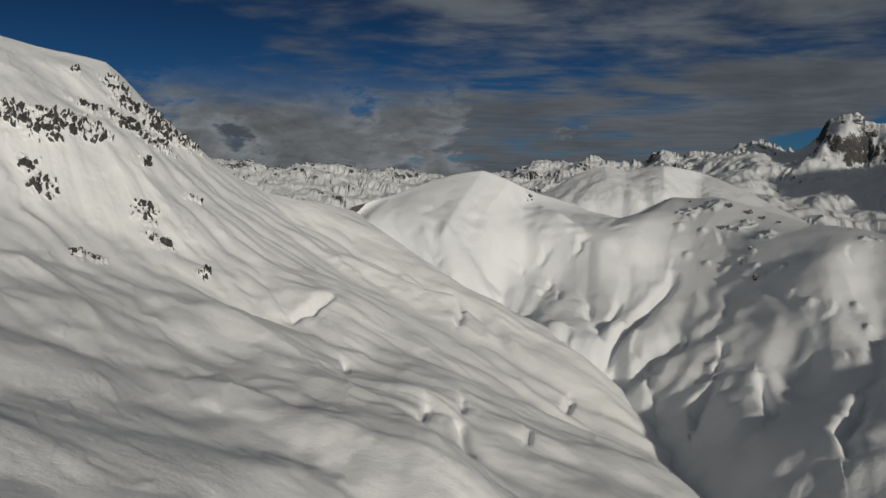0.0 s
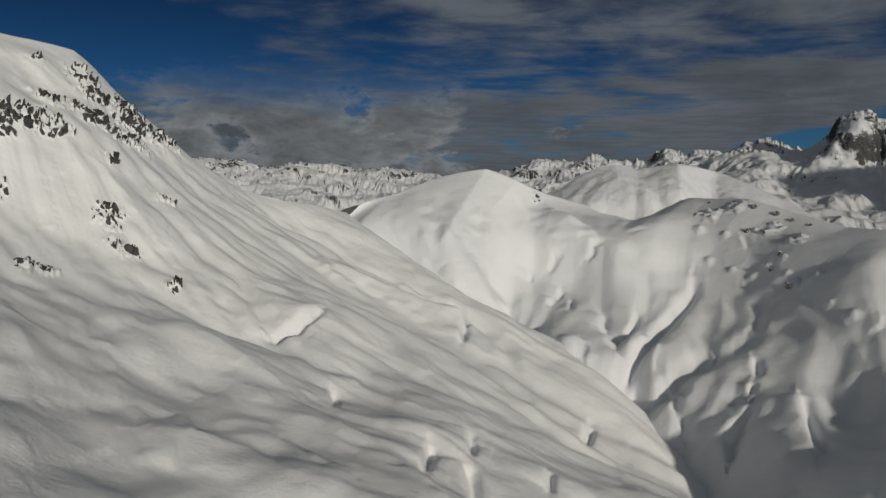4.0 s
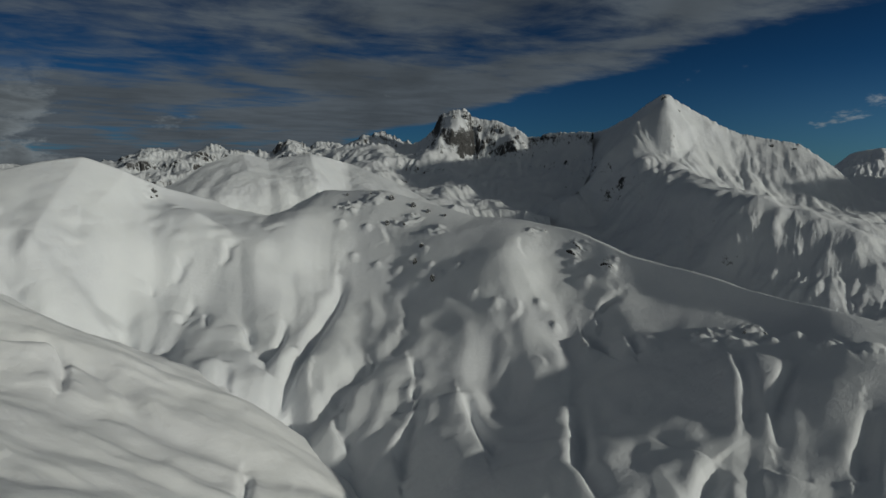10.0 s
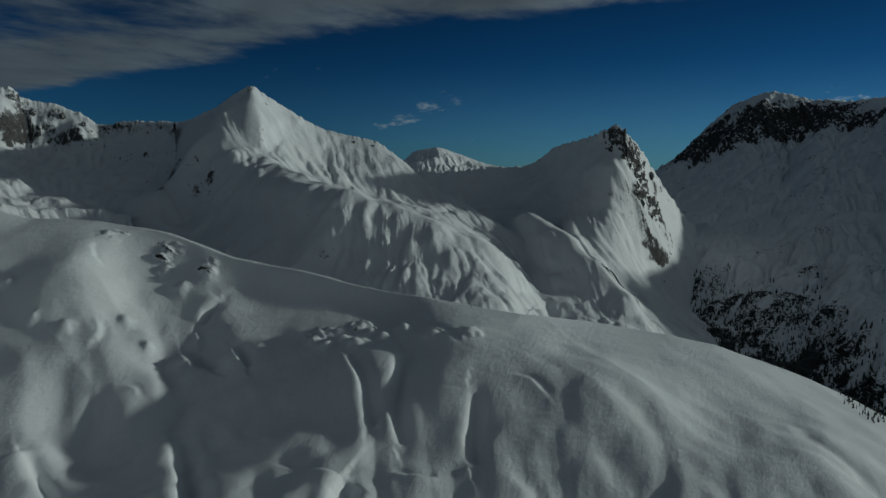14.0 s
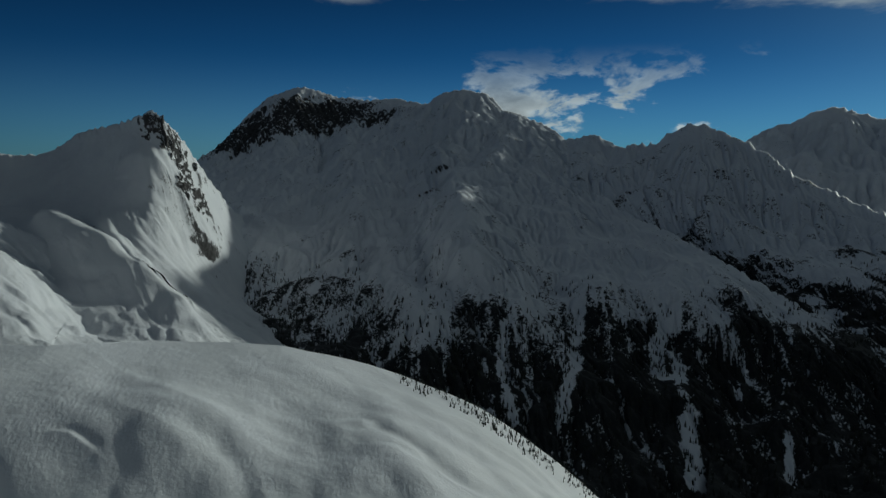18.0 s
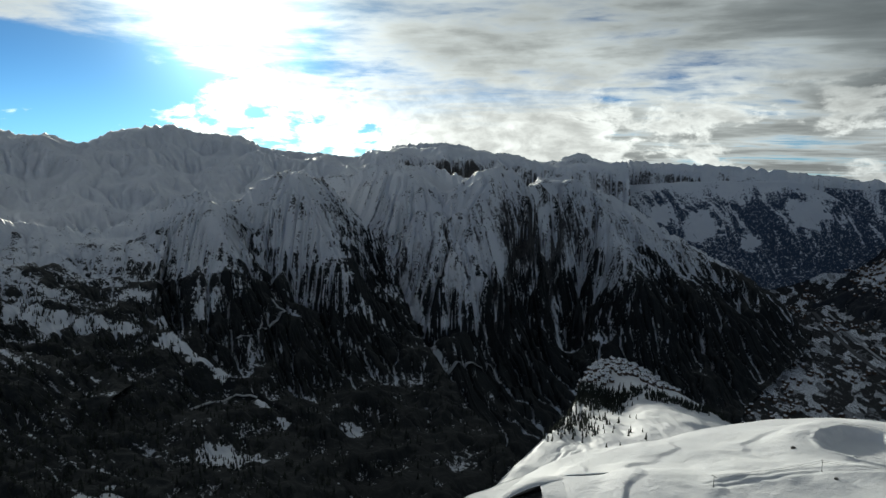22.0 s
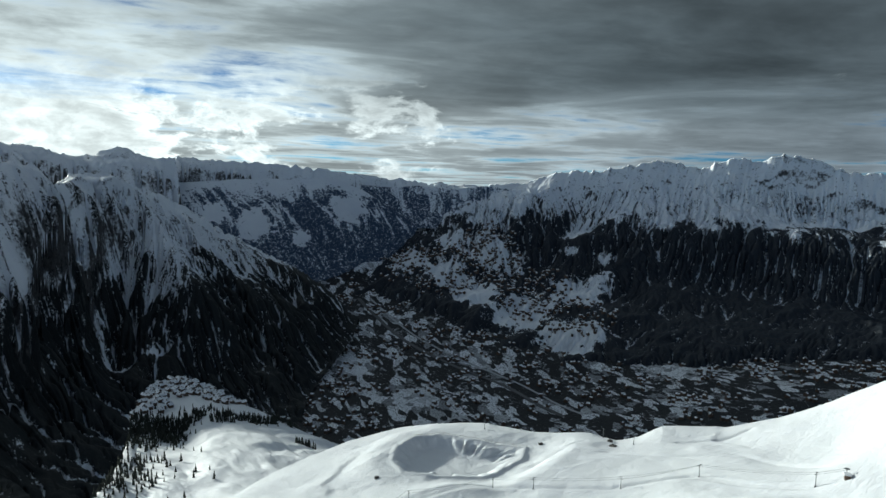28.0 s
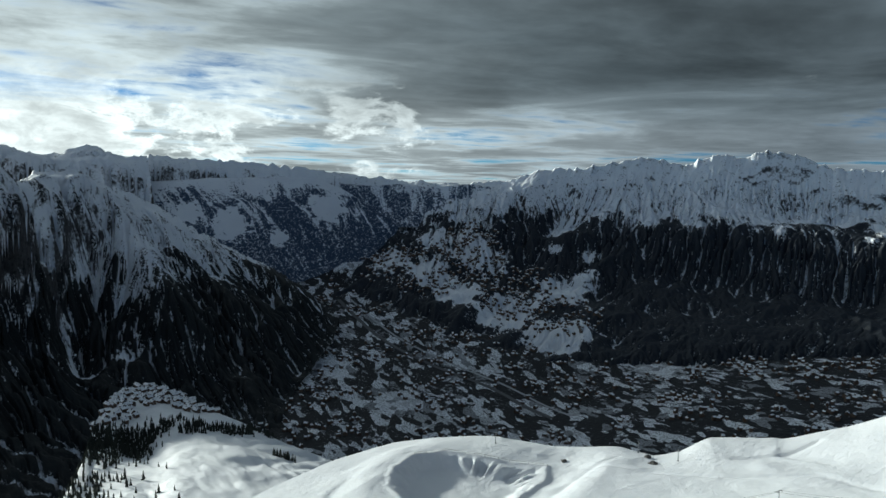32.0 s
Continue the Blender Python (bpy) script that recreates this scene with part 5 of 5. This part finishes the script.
STEEL = simple("galvanised_steel", (0.20, 0.21, 0.22), 0.45, 0.8)
TIMBER = simple("weathered_timber", (0.10, 0.065, 0.045), 0.8)
ROOF_SNOW = simple("roof_snow", (0.80, 0.82, 0.85), 0.7, 0.0, 0.06)
NEEDLES = simple("spruce_needles", (0.020, 0.026, 0.020), 0.9, 0.0, 0.5, 0.3)
BARK = simple("bark", (0.05, 0.04, 0.032), 0.9)
BOULDER = simple("dark_boulder", (0.07, 0.065, 0.06), 0.9, 0.0, 0.4, 0.5)
rng = np.random.RandomState(11)


# ---- drag lift on the pond hill ----
def pylon(m):
    ob = empty("lift_pylon", m, "grey steel drag-lift pylon standing in the snow", "lift pylon", "pylons of the drag lift")
    part("base", bm_mesh("base", box(bmesh.new(), (1.1, 1.1, 0.9), (0, 0, 0.1), 0.08), STEEL), ob, "concrete foot half under snow")
    part("mast", bm_mesh("mast", rod(bmesh.new(), (0, 0, 0), (0, 0, 7.4), 0.24, 10, 0.16), STEEL), ob)
    bm = bmesh.new()
    box(bm, (3.4, 0.22, 0.26), (0, 0, 7.3), 0.03)
    part("crossarm", bm_mesh("crossarm", bm, STEEL), ob)
    for x in (-1.6, 1.6):
        bm = bmesh.new()
        box(bm, (0.16, 1.6, 0.14), (x, 0, 7.05), 0.02)
        for y in (-0.6, -0.2, 0.2, 0.6):
            rod(bm, (x - 0.05, y, 6.95), (x + 0.05, y, 6.95), 0.19, 10)
        part("sheave_train", bm_mesh("sheave_train", bm, STEEL), ob)
    return ob


first = None
heads = []
for k, p in enumerate(LIFT[:-1]):
    q = LIFT[k + 1]
    yaw = math.degrees(math.atan2(q[1] - p[1], q[0] - p[0])) - 90
    m = pose(p[0], p[1], on("pond_hill", p[0], p[1]) - 0.2, 0, 0, yaw)
    first = pylon(m) if first is None else copy_thing(first, m)
    heads.append([m @ Vector((x, 0, 7.1)) for x in (-1.6, 1.6)])

end = LIFT[-1]
hut = empty("lift_station", pose(end[0], end[1], on("pond_hill", end[0], end[1]) - 0.2, 0, 0, 40), "small top station of the drag lift with snowy roof", "hut")
part("wall", bm_mesh("wall", box(bmesh.new(), (3.4, 2.6, 2.6), (0, 0, 1.2), 0.05), TIMBER), hut)
part("roof", bm_mesh("roof", box(bmesh.new(), (4.2, 3.4, 0.5), (0, 0, 2.8), 0.12), ROOF_SNOW), hut, "roof under a snow cap")
part("return_wheel", bm_mesh("return_wheel", rod(bmesh.new(), (-3.2, 0, 4.2), (-3.2, 0, 4.4), 1.3, 20), STEEL), hut)
part("wheel_post", bm_mesh("wheel_post", rod(bmesh.new(), (-3.2, 0, -0.5), (-3.2, 0, 4.2), 0.2, 8), STEEL), hut)
heads.append([hut.matrix_world @ Vector((-3.2, y, 4.3)) for y in (-1.2, 1.2)])


def cable(side):
    pts = []
    for a, b in zip(heads, heads[1:]):
        a, b = a[side], b[side]
        sag = 0.02 * (b - a).length
        pts += [a.lerp(b, t) - Vector((0, 0, sag * 4 * t * (1 - t))) for t in np.linspace(0, 1, 9)[:-1]]
    pts.append(heads[-1][side])
    bm = bmesh.new()
    for a, b in zip(pts, pts[1:]):
        rod(bm, a, b, 0.06, 5)
    ob = new("lift_cable", bm_mesh("lift_cable", bm, STEEL))
    tagged(ob, "thin steel haul cable of the drag lift", "cable", "cables of the drag lift")


cable(0)
cable(1)

lone = [(-166, -149, -176), (-164, -180, -182), (-100, -249, -192)]
for x, y, z in lone:
    copy_thing(first, pose(x, y, on("pond_hill", x, y) - 0.2, 0, 0, 60))

# fence along the far rim of the pond
fence = empty("pond_fence", pose(POND[0], POND[1], 0), "thin dark post fence along the pond's snowy rim", "fence")
post = bm_mesh("post", rod(bmesh.new(), (0, 0, -0.6), (0, 0, 1.3), 0.09, 6), TIMBER)
rail_ends = []
along = [k / 44 * 3 for k in range(45)]
for e in along:
    (ax, ay), (bx, by) = RIM[2 + min(int(e), 2)], RIM[3 + min(int(e), 2)]
    f = e - min(int(e), 2)
    gx, gy = ax + f * (bx - ax) - POND[0], ay + f * (by - ay) - POND[1]
    z = on("pond_hill", POND[0] + gx, POND[1] + gy)
    ob = part("post", post, fence)
    ob.matrix_local = pose(gx, gy, z, rng.uniform(-6, 6), rng.uniform(-6, 6), 0)
    rail_ends.append((gx, gy, z + 1.1))
bm = bmesh.new()
for a, b in zip(rail_ends, rail_ends[1:]):
    rod(bm, a, b, 0.05, 4)
part("rail", bm_mesh("rail", bm, TIMBER), fence)


def boulder(x, y, z, size, seed):
    bm = bmesh.new()
    bmesh.ops.create_icosphere(bm, subdivisions=3, radius=size)
    for v in bm.verts:
        n = noise.fractal(v.co / size * 1.3 + Vector((seed, 0, 0)), 0.8, 2.0, 4)
        v.co *= 1 + 0.45 * n
        v.co.z *= 0.6
    ob = new("boulder", bm_mesh("boulder", bm, BOULDER))
    ob.matrix_world = pose(x, y, z, 0, 0, seed * 50)
    tagged(ob, "dark bare boulder breaking through the snow", "rock", "boulders on the snow hill")


for k, (x, y, z) in enumerate([(-154, -157, -179), (-160, -168, -181), (-124, -204, -186), (10, -201, -195), (3, -139, -189)]):
    boulder(x, y, on("pond_hill", x, y), 2.6 - 0.3 * k, k + 1.0)


# ---- rock ribs that stand out of the ridges ----
def outcrop(x, y, z, size, seed, home):
    bm = bmesh.new()
    bmesh.ops.create_icosphere(bm, subdivisions=4, radius=1.0)
    for v in bm.verts:
        p = v.co.copy()
        q = Vector((p.x * 3.4 + seed, p.y * 3.4, p.z * 0.7))
        n = noise.ridged_multi_fractal(q, 0.7, 2.1, 5, 1.0, 2.0)
        v.co = p * (0.55 + 0.32 * n)
        v.co.x *= size * 0.6
        v.co.y *= size * 0.6
        v.co.z *= size * 1.0
    me = bm_mesh("rock_rib", bm, RIB_ROCK)
    ob = part("rock_rib", me, bpy.data.objects[home], "dark rock rib streaked with snow")
    ob.matrix_world = pose(x, y, z - 0.40 * size, 0, 0, seed * 40)


for k, (x, y, z, size) in enumerate([(488, 1303, -34, 6), (511, 1264, -33, 7), (530, 1225, -37, 8), (550, 1189, -47, 7), (561, 1161, -56, 6), (573, 1133, -63, 6), (499, 1181, -73, 6), (507, 1089, -101, 6), (488, 1076, -120, 5), (486, 1025, -137, 5), (639, 974, -79, 5), (648, 931, -91, 5), (646, 878, -113, 5), (615, 678, -165, 5), (630, 651, -160, 5), (639, 635, -160, 5)]):
    outcrop(x, y, z, size, k * 1.9 + 0.2, "fluted_ridge")
for k, (x, y, z, size) in enumerate([(1635, 1621, 221, 14), (1631, 1648, 189, 14), (1655, 1586, 179, 13), (1711, 1543, 138, 11), (1815, 1393, 78, 12), (1838, 1340, 66, 13), (1854, 1291, 39, 11), (1498, 1645, 28, 14), (1522, 1720, -6, 13), (1556, 1811, -45, 13)]):
    outcrop(x, y, z, size, k * 1.3 + 0.7, "pyramid_peak")
for k, (x, y, z, size) in enumerate([(2017, 668, 108, 13), (2017, 653, 83, 13), (2027, 631, 54, 12), (2065, 614, 26, 12), (2012, 633, -7, 12), (2154, 588, -8, 12)]):
    outcrop(x, y, z, size, k * 1.3 + 0.5, "second_peak")
for k, (x, y, z, size) in enumerate([(1538, 2592, 231, 18), (1576, 2572, 235, 18), (1472, 2572, 176, 18), (1613, 2525, 192, 16), (1665, 2447, 180, 16), (1676, 2361, 147, 14)]):
    outcrop(x, y, z, size, k * 1.3 + 0.3, "rock_mountain")


# ---- conifers ----
def spruce_shape(seed, height=10.0, tiers=4, sides=7):
    r = np.random.RandomState(seed)
    verts, faces = [], []
    for t in range(tiers):
        z0, z1 = height * (0.10 + 0.8 * t / tiers), height * (0.10 + 0.8 * (t + 1.55) / tiers)
        rad = height * 0.20 * (1 - 0.78 * t / tiers)
        base = len(verts)
        for k in range(sides):
            a = math.tau * (k + r.uniform(-0.3, 0.3)) / sides
            q = rad * r.uniform(0.6, 1.2)
            verts.append((q * math.cos(a), q * math.sin(a), z0 + r.uniform(-0.05, 0.03) * height))
        verts.append((0, 0, min(z1, height)))
        verts.append((0, 0, z0 + 0.06 * height))
        for k in range(sides):
            faces.append((base + k, base + (k + 1) % sides, base + sides))
            faces.append((base + (k + 1) % sides, base + k, base + sides + 1))
    return np.array(verts), faces


CROWNS = [mesh_of("crown", *spruce_shape(s, 10.0, 6, 9), NEEDLES) for s in range(5)]
TRUNK = bm_mesh("trunk", rod(bmesh.new(), (0, 0, -1.0), (0, 0, 3.0), 0.28, 7, 0.16), BARK)
tree_first = []
for k in range(5):
    ob = empty("spruce", pose(0, 0, -2000), "dark green spruce standing in deep snow", "tree", "scattered spruces")
    part("trunk", TRUNK, ob)
    part("crown", CROWNS[k], ob)
    tree_first.append(ob)
unused = list(tree_first)


def plant(p, height, group):
    k = rng.randint(5)
    m = pose(*p, rng.uniform(-4, 4), rng.uniform(-4, 4), rng.uniform(0, 360)) @ Matrix.Scale(height / 10.0, 4)
    if tree_first[k] in unused:
        unused.remove(tree_first[k])
        ob = tree_first[k]
        ob.matrix_world = m
    else:
        ob = copy_thing(tree_first[k], Matrix())
        ob.matrix_world = m
    tagged(ob, group=group)


def pick_places(name, count, weight):
    """Random places on a sheet, by a weight over its grid."""
    grid = SHEETS[name]
    w = weight(grid)[:-1, :-1].ravel()
    cells = np.linalg.norm(np.cross(grid[1:, :-1] - grid[:-1, :-1], grid[:-1, 1:] - grid[:-1, :-1]), axis=2).ravel()
    w = np.clip(w, 0, None) * cells
    k = rng.choice(len(w), count, p=w / w.sum())
    i, j = np.divmod(k, grid.shape[1] - 1)
    a, b = rng.rand(count, 1), rng.rand(count, 1)
    return (grid[i, j] * (1 - a) + grid[i + 1, j] * a) * (1 - b) + (grid[i, j + 1] * (1 - a) + grid[i + 1, j + 1] * a) * b


def woods(name, sheet, places, height, label):
    """Many small trees joined into one."""
    shapes = [spruce_shape(40 + s, 1.0, 3, 5) for s in range(4)]
    verts, faces, base = [], [], 0
    for n, p in enumerate(places):
        v, f = shapes[n % 4]
        h = height * rng.uniform(0.55, 1.25)
        a = rng.uniform(0, math.tau)
        c, d = math.cos(a), math.sin(a)
        verts.append(np.stack([v[:, 0] * c - v[:, 1] * d, v[:, 0] * d + v[:, 1] * c, v[:, 2]], 1) * (h, h, h) + p - (0, 0, 0.06 * h))
        faces += [tuple(i + base for i in q) for q in f]
        base += len(v)
    ob = new(name, mesh_of(name, np.concatenate(verts), faces, NEEDLES))
    tagged(ob, label, "trees", kind="stuff")


def ridge_end(grid):
    d = np.full(grid.shape[:2], 1e9)
    for x, y, r in ((884, 170, 40), (880, 128, 45), (870, 90, 50), (865, 50, 50), (852, 70, 45), (855, 15, 50), (833, 113, 40), (853, 162, 30), (836, -30, 50)):
        d = np.minimum(d, np.hypot(grid[..., 0] - x, grid[..., 1] - y) / r)
    return smooth(-d, -1.3, -0.2) * (fbm(grid / 30.0, 3) > -0.25)


for p in pick_places("fluted_ridge", 190, ridge_end):
    plant(p, rng.uniform(3.0, 7.0), "spruces at the end of the ridge")



def spur_edge(grid):
    d = np.full(grid.shape[:2], 1e9)
    for x, y, z in ([(141, -980, -397), (147, -808, -371), (160, -690, -352), (172, -597, -339), (109, -910, -387), (71, -965, -397)]):
        d = np.minimum(d, np.hypot(grid[..., 0] - x, grid[..., 1] - y))
    return np.exp(-((d / 55) ** 2)) + 0.04 * np.exp(-((d / 160) ** 2))


for p in pick_places("village_spur", 105, spur_edge):
    plant(p, rng.uniform(6.0, 13.0), "spruces on the village spur")


def clump(places):
    def weight(grid):
        d = np.full(grid.shape[:2], 1e9)
        for x, y, z, r in places:
            d = np.minimum(d, np.hypot(grid[..., 0] - x, grid[..., 1] - y) / r)
        return (d < 1).astype(float)
    return weight


woods("ridge_end_woods", "fluted_ridge", pick_places("fluted_ridge", 420, ridge_end), 4.6, "small scattered spruces on the ridge end")
woods("spur_edge_woods", "village_spur", pick_places("village_spur", 1500, lambda g: spur_edge(g) ** 2), 10.0, "spruces thick along the edge of the spur")
woods("spur_woods", "village_spur", pick_places("village_spur", 900, clump([(95, -937, -394, 45), (118, -873, -381, 45), (51, -959, -391, 22), (1, -913, -383, 30), (-43, -909, -393, 34), (-96, -941, -416, 26), (-80, -731, -377, 16)])), 11.0, "dark spruce copses below the village")
dark = lambda top: (lambda g: smooth(-g[..., 2] + 60 * fbm(g / 120.0 + 5, 3), -top, -top + 160) * (fbm(g / 45.0 + 8, 3) > -0.25))
woods("mountain_woods", "great_mountain", pick_places("great_mountain", 9000, dark(-290)), 13.0, "dense dark conifer forest on the shaded mountain side")
woods("pass_woods", "sunny_pass", pick_places("sunny_pass", 5000, dark(-260)), 13.0, "conifer woods below the snowy pass")
woods("gully_woods", "gully_mountain", pick_places("gully_mountain", 3000, dark(-260)), 14.0, "dark conifer forest below the gullies")


# ---- village on the spur ----
def chalet(k):
    w, l, h = 6.5 + 0.7 * k, 8.0 + 1.2 * k, 5.5
    ob = empty("chalet", pose(0, 0, -2000), "dark timber chalet with snow-covered roof", "house", "houses of the village")
    part("wall", bm_mesh("wall", box(bmesh.new(), (w, l, h + 2.0), (0, 0, h / 2 - 1.0), 0.1), TIMBER), ob)
    e, t, rise = 0.9, 0.7, 3.0
    sec = [(-w / 2 - e, h - 0.5), (0, h + rise), (w / 2 + e, h - 0.5), (w / 2 + e, h - 0.5 + t), (0, h + rise + t), (-w / 2 - e, h - 0.5 + t)]
    verts = [(x, y, z) for y in (-l / 2 - e, l / 2 + e) for x, z in sec]
    faces = [(0, 1, 4, 5), (1, 2, 3, 4), (11, 10, 7, 6), (10, 9, 8, 7), (0, 6, 7, 1), (1, 7, 8, 2), (3, 9, 10, 4), (4, 10, 11, 5), (5, 11, 6, 0), (2, 8, 9, 3)]
    part("roof", mesh_of("roof", verts, faces, ROOF_SNOW), ob, "roof under thick snow")
    part("chimney", bm_mesh("chimney", box(bmesh.new(), (0.9, 0.9, 2.2), (w * 0.2, l * 0.2, h + rise), 0.05), STEEL), ob)
    for y in (-l / 2 - 0.06, l / 2 + 0.06):
        for x in (-w * 0.25, w * 0.25):
            part("window", bm_mesh("window", box(bmesh.new(), (1.4, 0.14, 1.4), (x, y, 2.6)), STEEL), ob)
    return ob


homes = [chalet(k) for k in range(3)]
spare = list(homes)
taken = []
for p in pick_places("village_spur", 650, clump([(92, -1188, -408, 70), (52, -1223, -412, 60), (11, -1198, -418, 60), (-16, -1130, -420, 45), (119, -1065, -397, 45)])):
    if any((p[0] - q[0]) ** 2 + (p[1] - q[1]) ** 2 < 11.0**2 for q in taken) or len(taken) >= 190:
        continue
    taken.append(p)
    k = rng.randint(3)
    m = pose(p[0], p[1], p[2] + 0.3, 0, 0, rng.choice([20, 35, 110, 125]) + rng.uniform(-12, 12))
    if homes[k] in spare:
        spare.remove(homes[k])
        homes[k].matrix_world = m
    else:
        copy_thing(homes[k], m)


def far_houses(name, sheet, places, label):
    verts, faces = [], []
    for p in places:
        w, l, h = rng.uniform(9, 16), rng.uniform(9, 18), rng.uniform(6, 12)
        a = rng.uniform(0, math.pi)
        c, d = math.cos(a), math.sin(a)
        b = len(verts)
        for z in (-3.0, h):
            for x, y in ((-w, -l), (w, -l), (w, l), (-w, l)):
                verts.append((p[0] + (x * c - y * d) / 2, p[1] + (x * d + y * c) / 2, p[2] + z))
        for z in (-l * 0.5, l * 0.5):
            verts.append((p[0] - z * d, p[1] + z * c, p[2] + h + w * 0.35))
        faces += [(b, b + 1, b + 5, b + 4), (b + 1, b + 2, b + 6, b + 5), (b + 2, b + 3, b + 7, b + 6), (b + 3, b, b + 4, b + 7)]
        faces += [(b + 4, b + 5, b + 8), (b + 6, b + 7, b + 9), (b + 5, b + 6, b + 9, b + 8), (b + 7, b + 4, b + 8, b + 9)]
    me = mesh_of(name, verts, faces, TIMBER)
    me.materials.append(ROOF_SNOW)
    me.polygons.foreach_set("material_index", np.tile([0, 0, 0, 0, 0, 0, 1, 1], len(places)))
    tagged(new(name, me), label, "houses", kind="stuff")


flat = lambda g: (fbm(g / 160.0 + 2, 3) > 0.0).astype(float)
far_houses("valley_houses", "valley_floor", pick_places("valley_floor", 2200, flat), "small houses scattered over the valley floor")
far_houses("terrace_houses", "plateau_mountain", pick_places("plateau_mountain", 800, clump([(-1833, -3328, -429, 200), (-1574, -3339, -524, 200), (-1913, -2951, -650, 220), (-1984, -2627, -694, 200), (-1408, -3542, -509, 150)])), "resort houses on the sunny terraces")


# ---- roads ----
ROAD_SNOW = simple("trodden_snow", (0.42, 0.43, 0.45), 0.7, 0.0, 0.15)
ASPHALT = simple("grey_asphalt", (0.11, 0.11, 0.115), 0.8)


def road(name, sheet, points, wide, mat, label):
    """A strip that lies on a sheet's ground."""
    pts = np.array(points, float)[:, :2]
    s = np.r_[0, np.cumsum(np.linalg.norm(np.diff(pts, axis=0), axis=1))]
    at = np.linspace(0, s[-1], max(int(s[-1] / 14), 8))
    line = through_points(s, pts, at)
    way = np.gradient(line, axis=0)
    side = np.stack([-way[:, 1], way[:, 0]], 1) / np.linalg.norm(way, axis=1)[:, None] * wide / 2
    verts = []
    for p, o in zip(line, side):
        z = max(on(sheet, *p), on(sheet, *(p + o)), on(sheet, *(p - o))) + 0.8
        verts += [(*(p - o), z), (*(p + o), z), (*(p - o), z - 2.5), (*(p + o), z - 2.5)]
    faces = []
    for k in range(len(line) - 1):
        a = 4 * k
        faces += [(a, a + 4, a + 5, a + 1), (a, a + 2, a + 6, a + 4), (a + 1, a + 5, a + 7, a + 3)]
    ob = new(name, mesh_of(name, verts, faces, mat))
    tagged(ob, label, "road", kind="structure")


road("road_1", "sunny_pass", [(999, -1061, -534), (937, -1151, -524), (887, -1167, -529)], 9, ROAD_SNOW, "snowy mountain road through the woods")
road("road_2", "gully_mountain", [(1058, -1406, -465), (996, -1542, -449), (988, -1571, -439), (1030, -1576, -422)], 9, ROAD_SNOW, "snowy hairpin of a mountain road")
road("road_3", "couloir_mountain", [(551, -1736, -641), (495, -1820, -622), (444, -1901, -625), (403, -1965, -662), (378, -1941, -706)], 12, ROAD_SNOW, "snowy road along the dark hillside")
road("road_4", "valley_floor", [(-1072, -3411, -643), (-1113, -2988, -752), (-1229, -2612, -827), (-1370, -2274, -873), (-1424, -1939, -898)], 22, ASPHALT, "grey motorway along the valley floor")
road("road_5", "valley_floor", [(-1133, -3389, -642), (-1194, -2945, -756), (-1325, -2565, -825), (-1452, -2225, -874), (-1494, -1910, -888)], 12, ROAD_SNOW, "pale railway line along the valley floor")
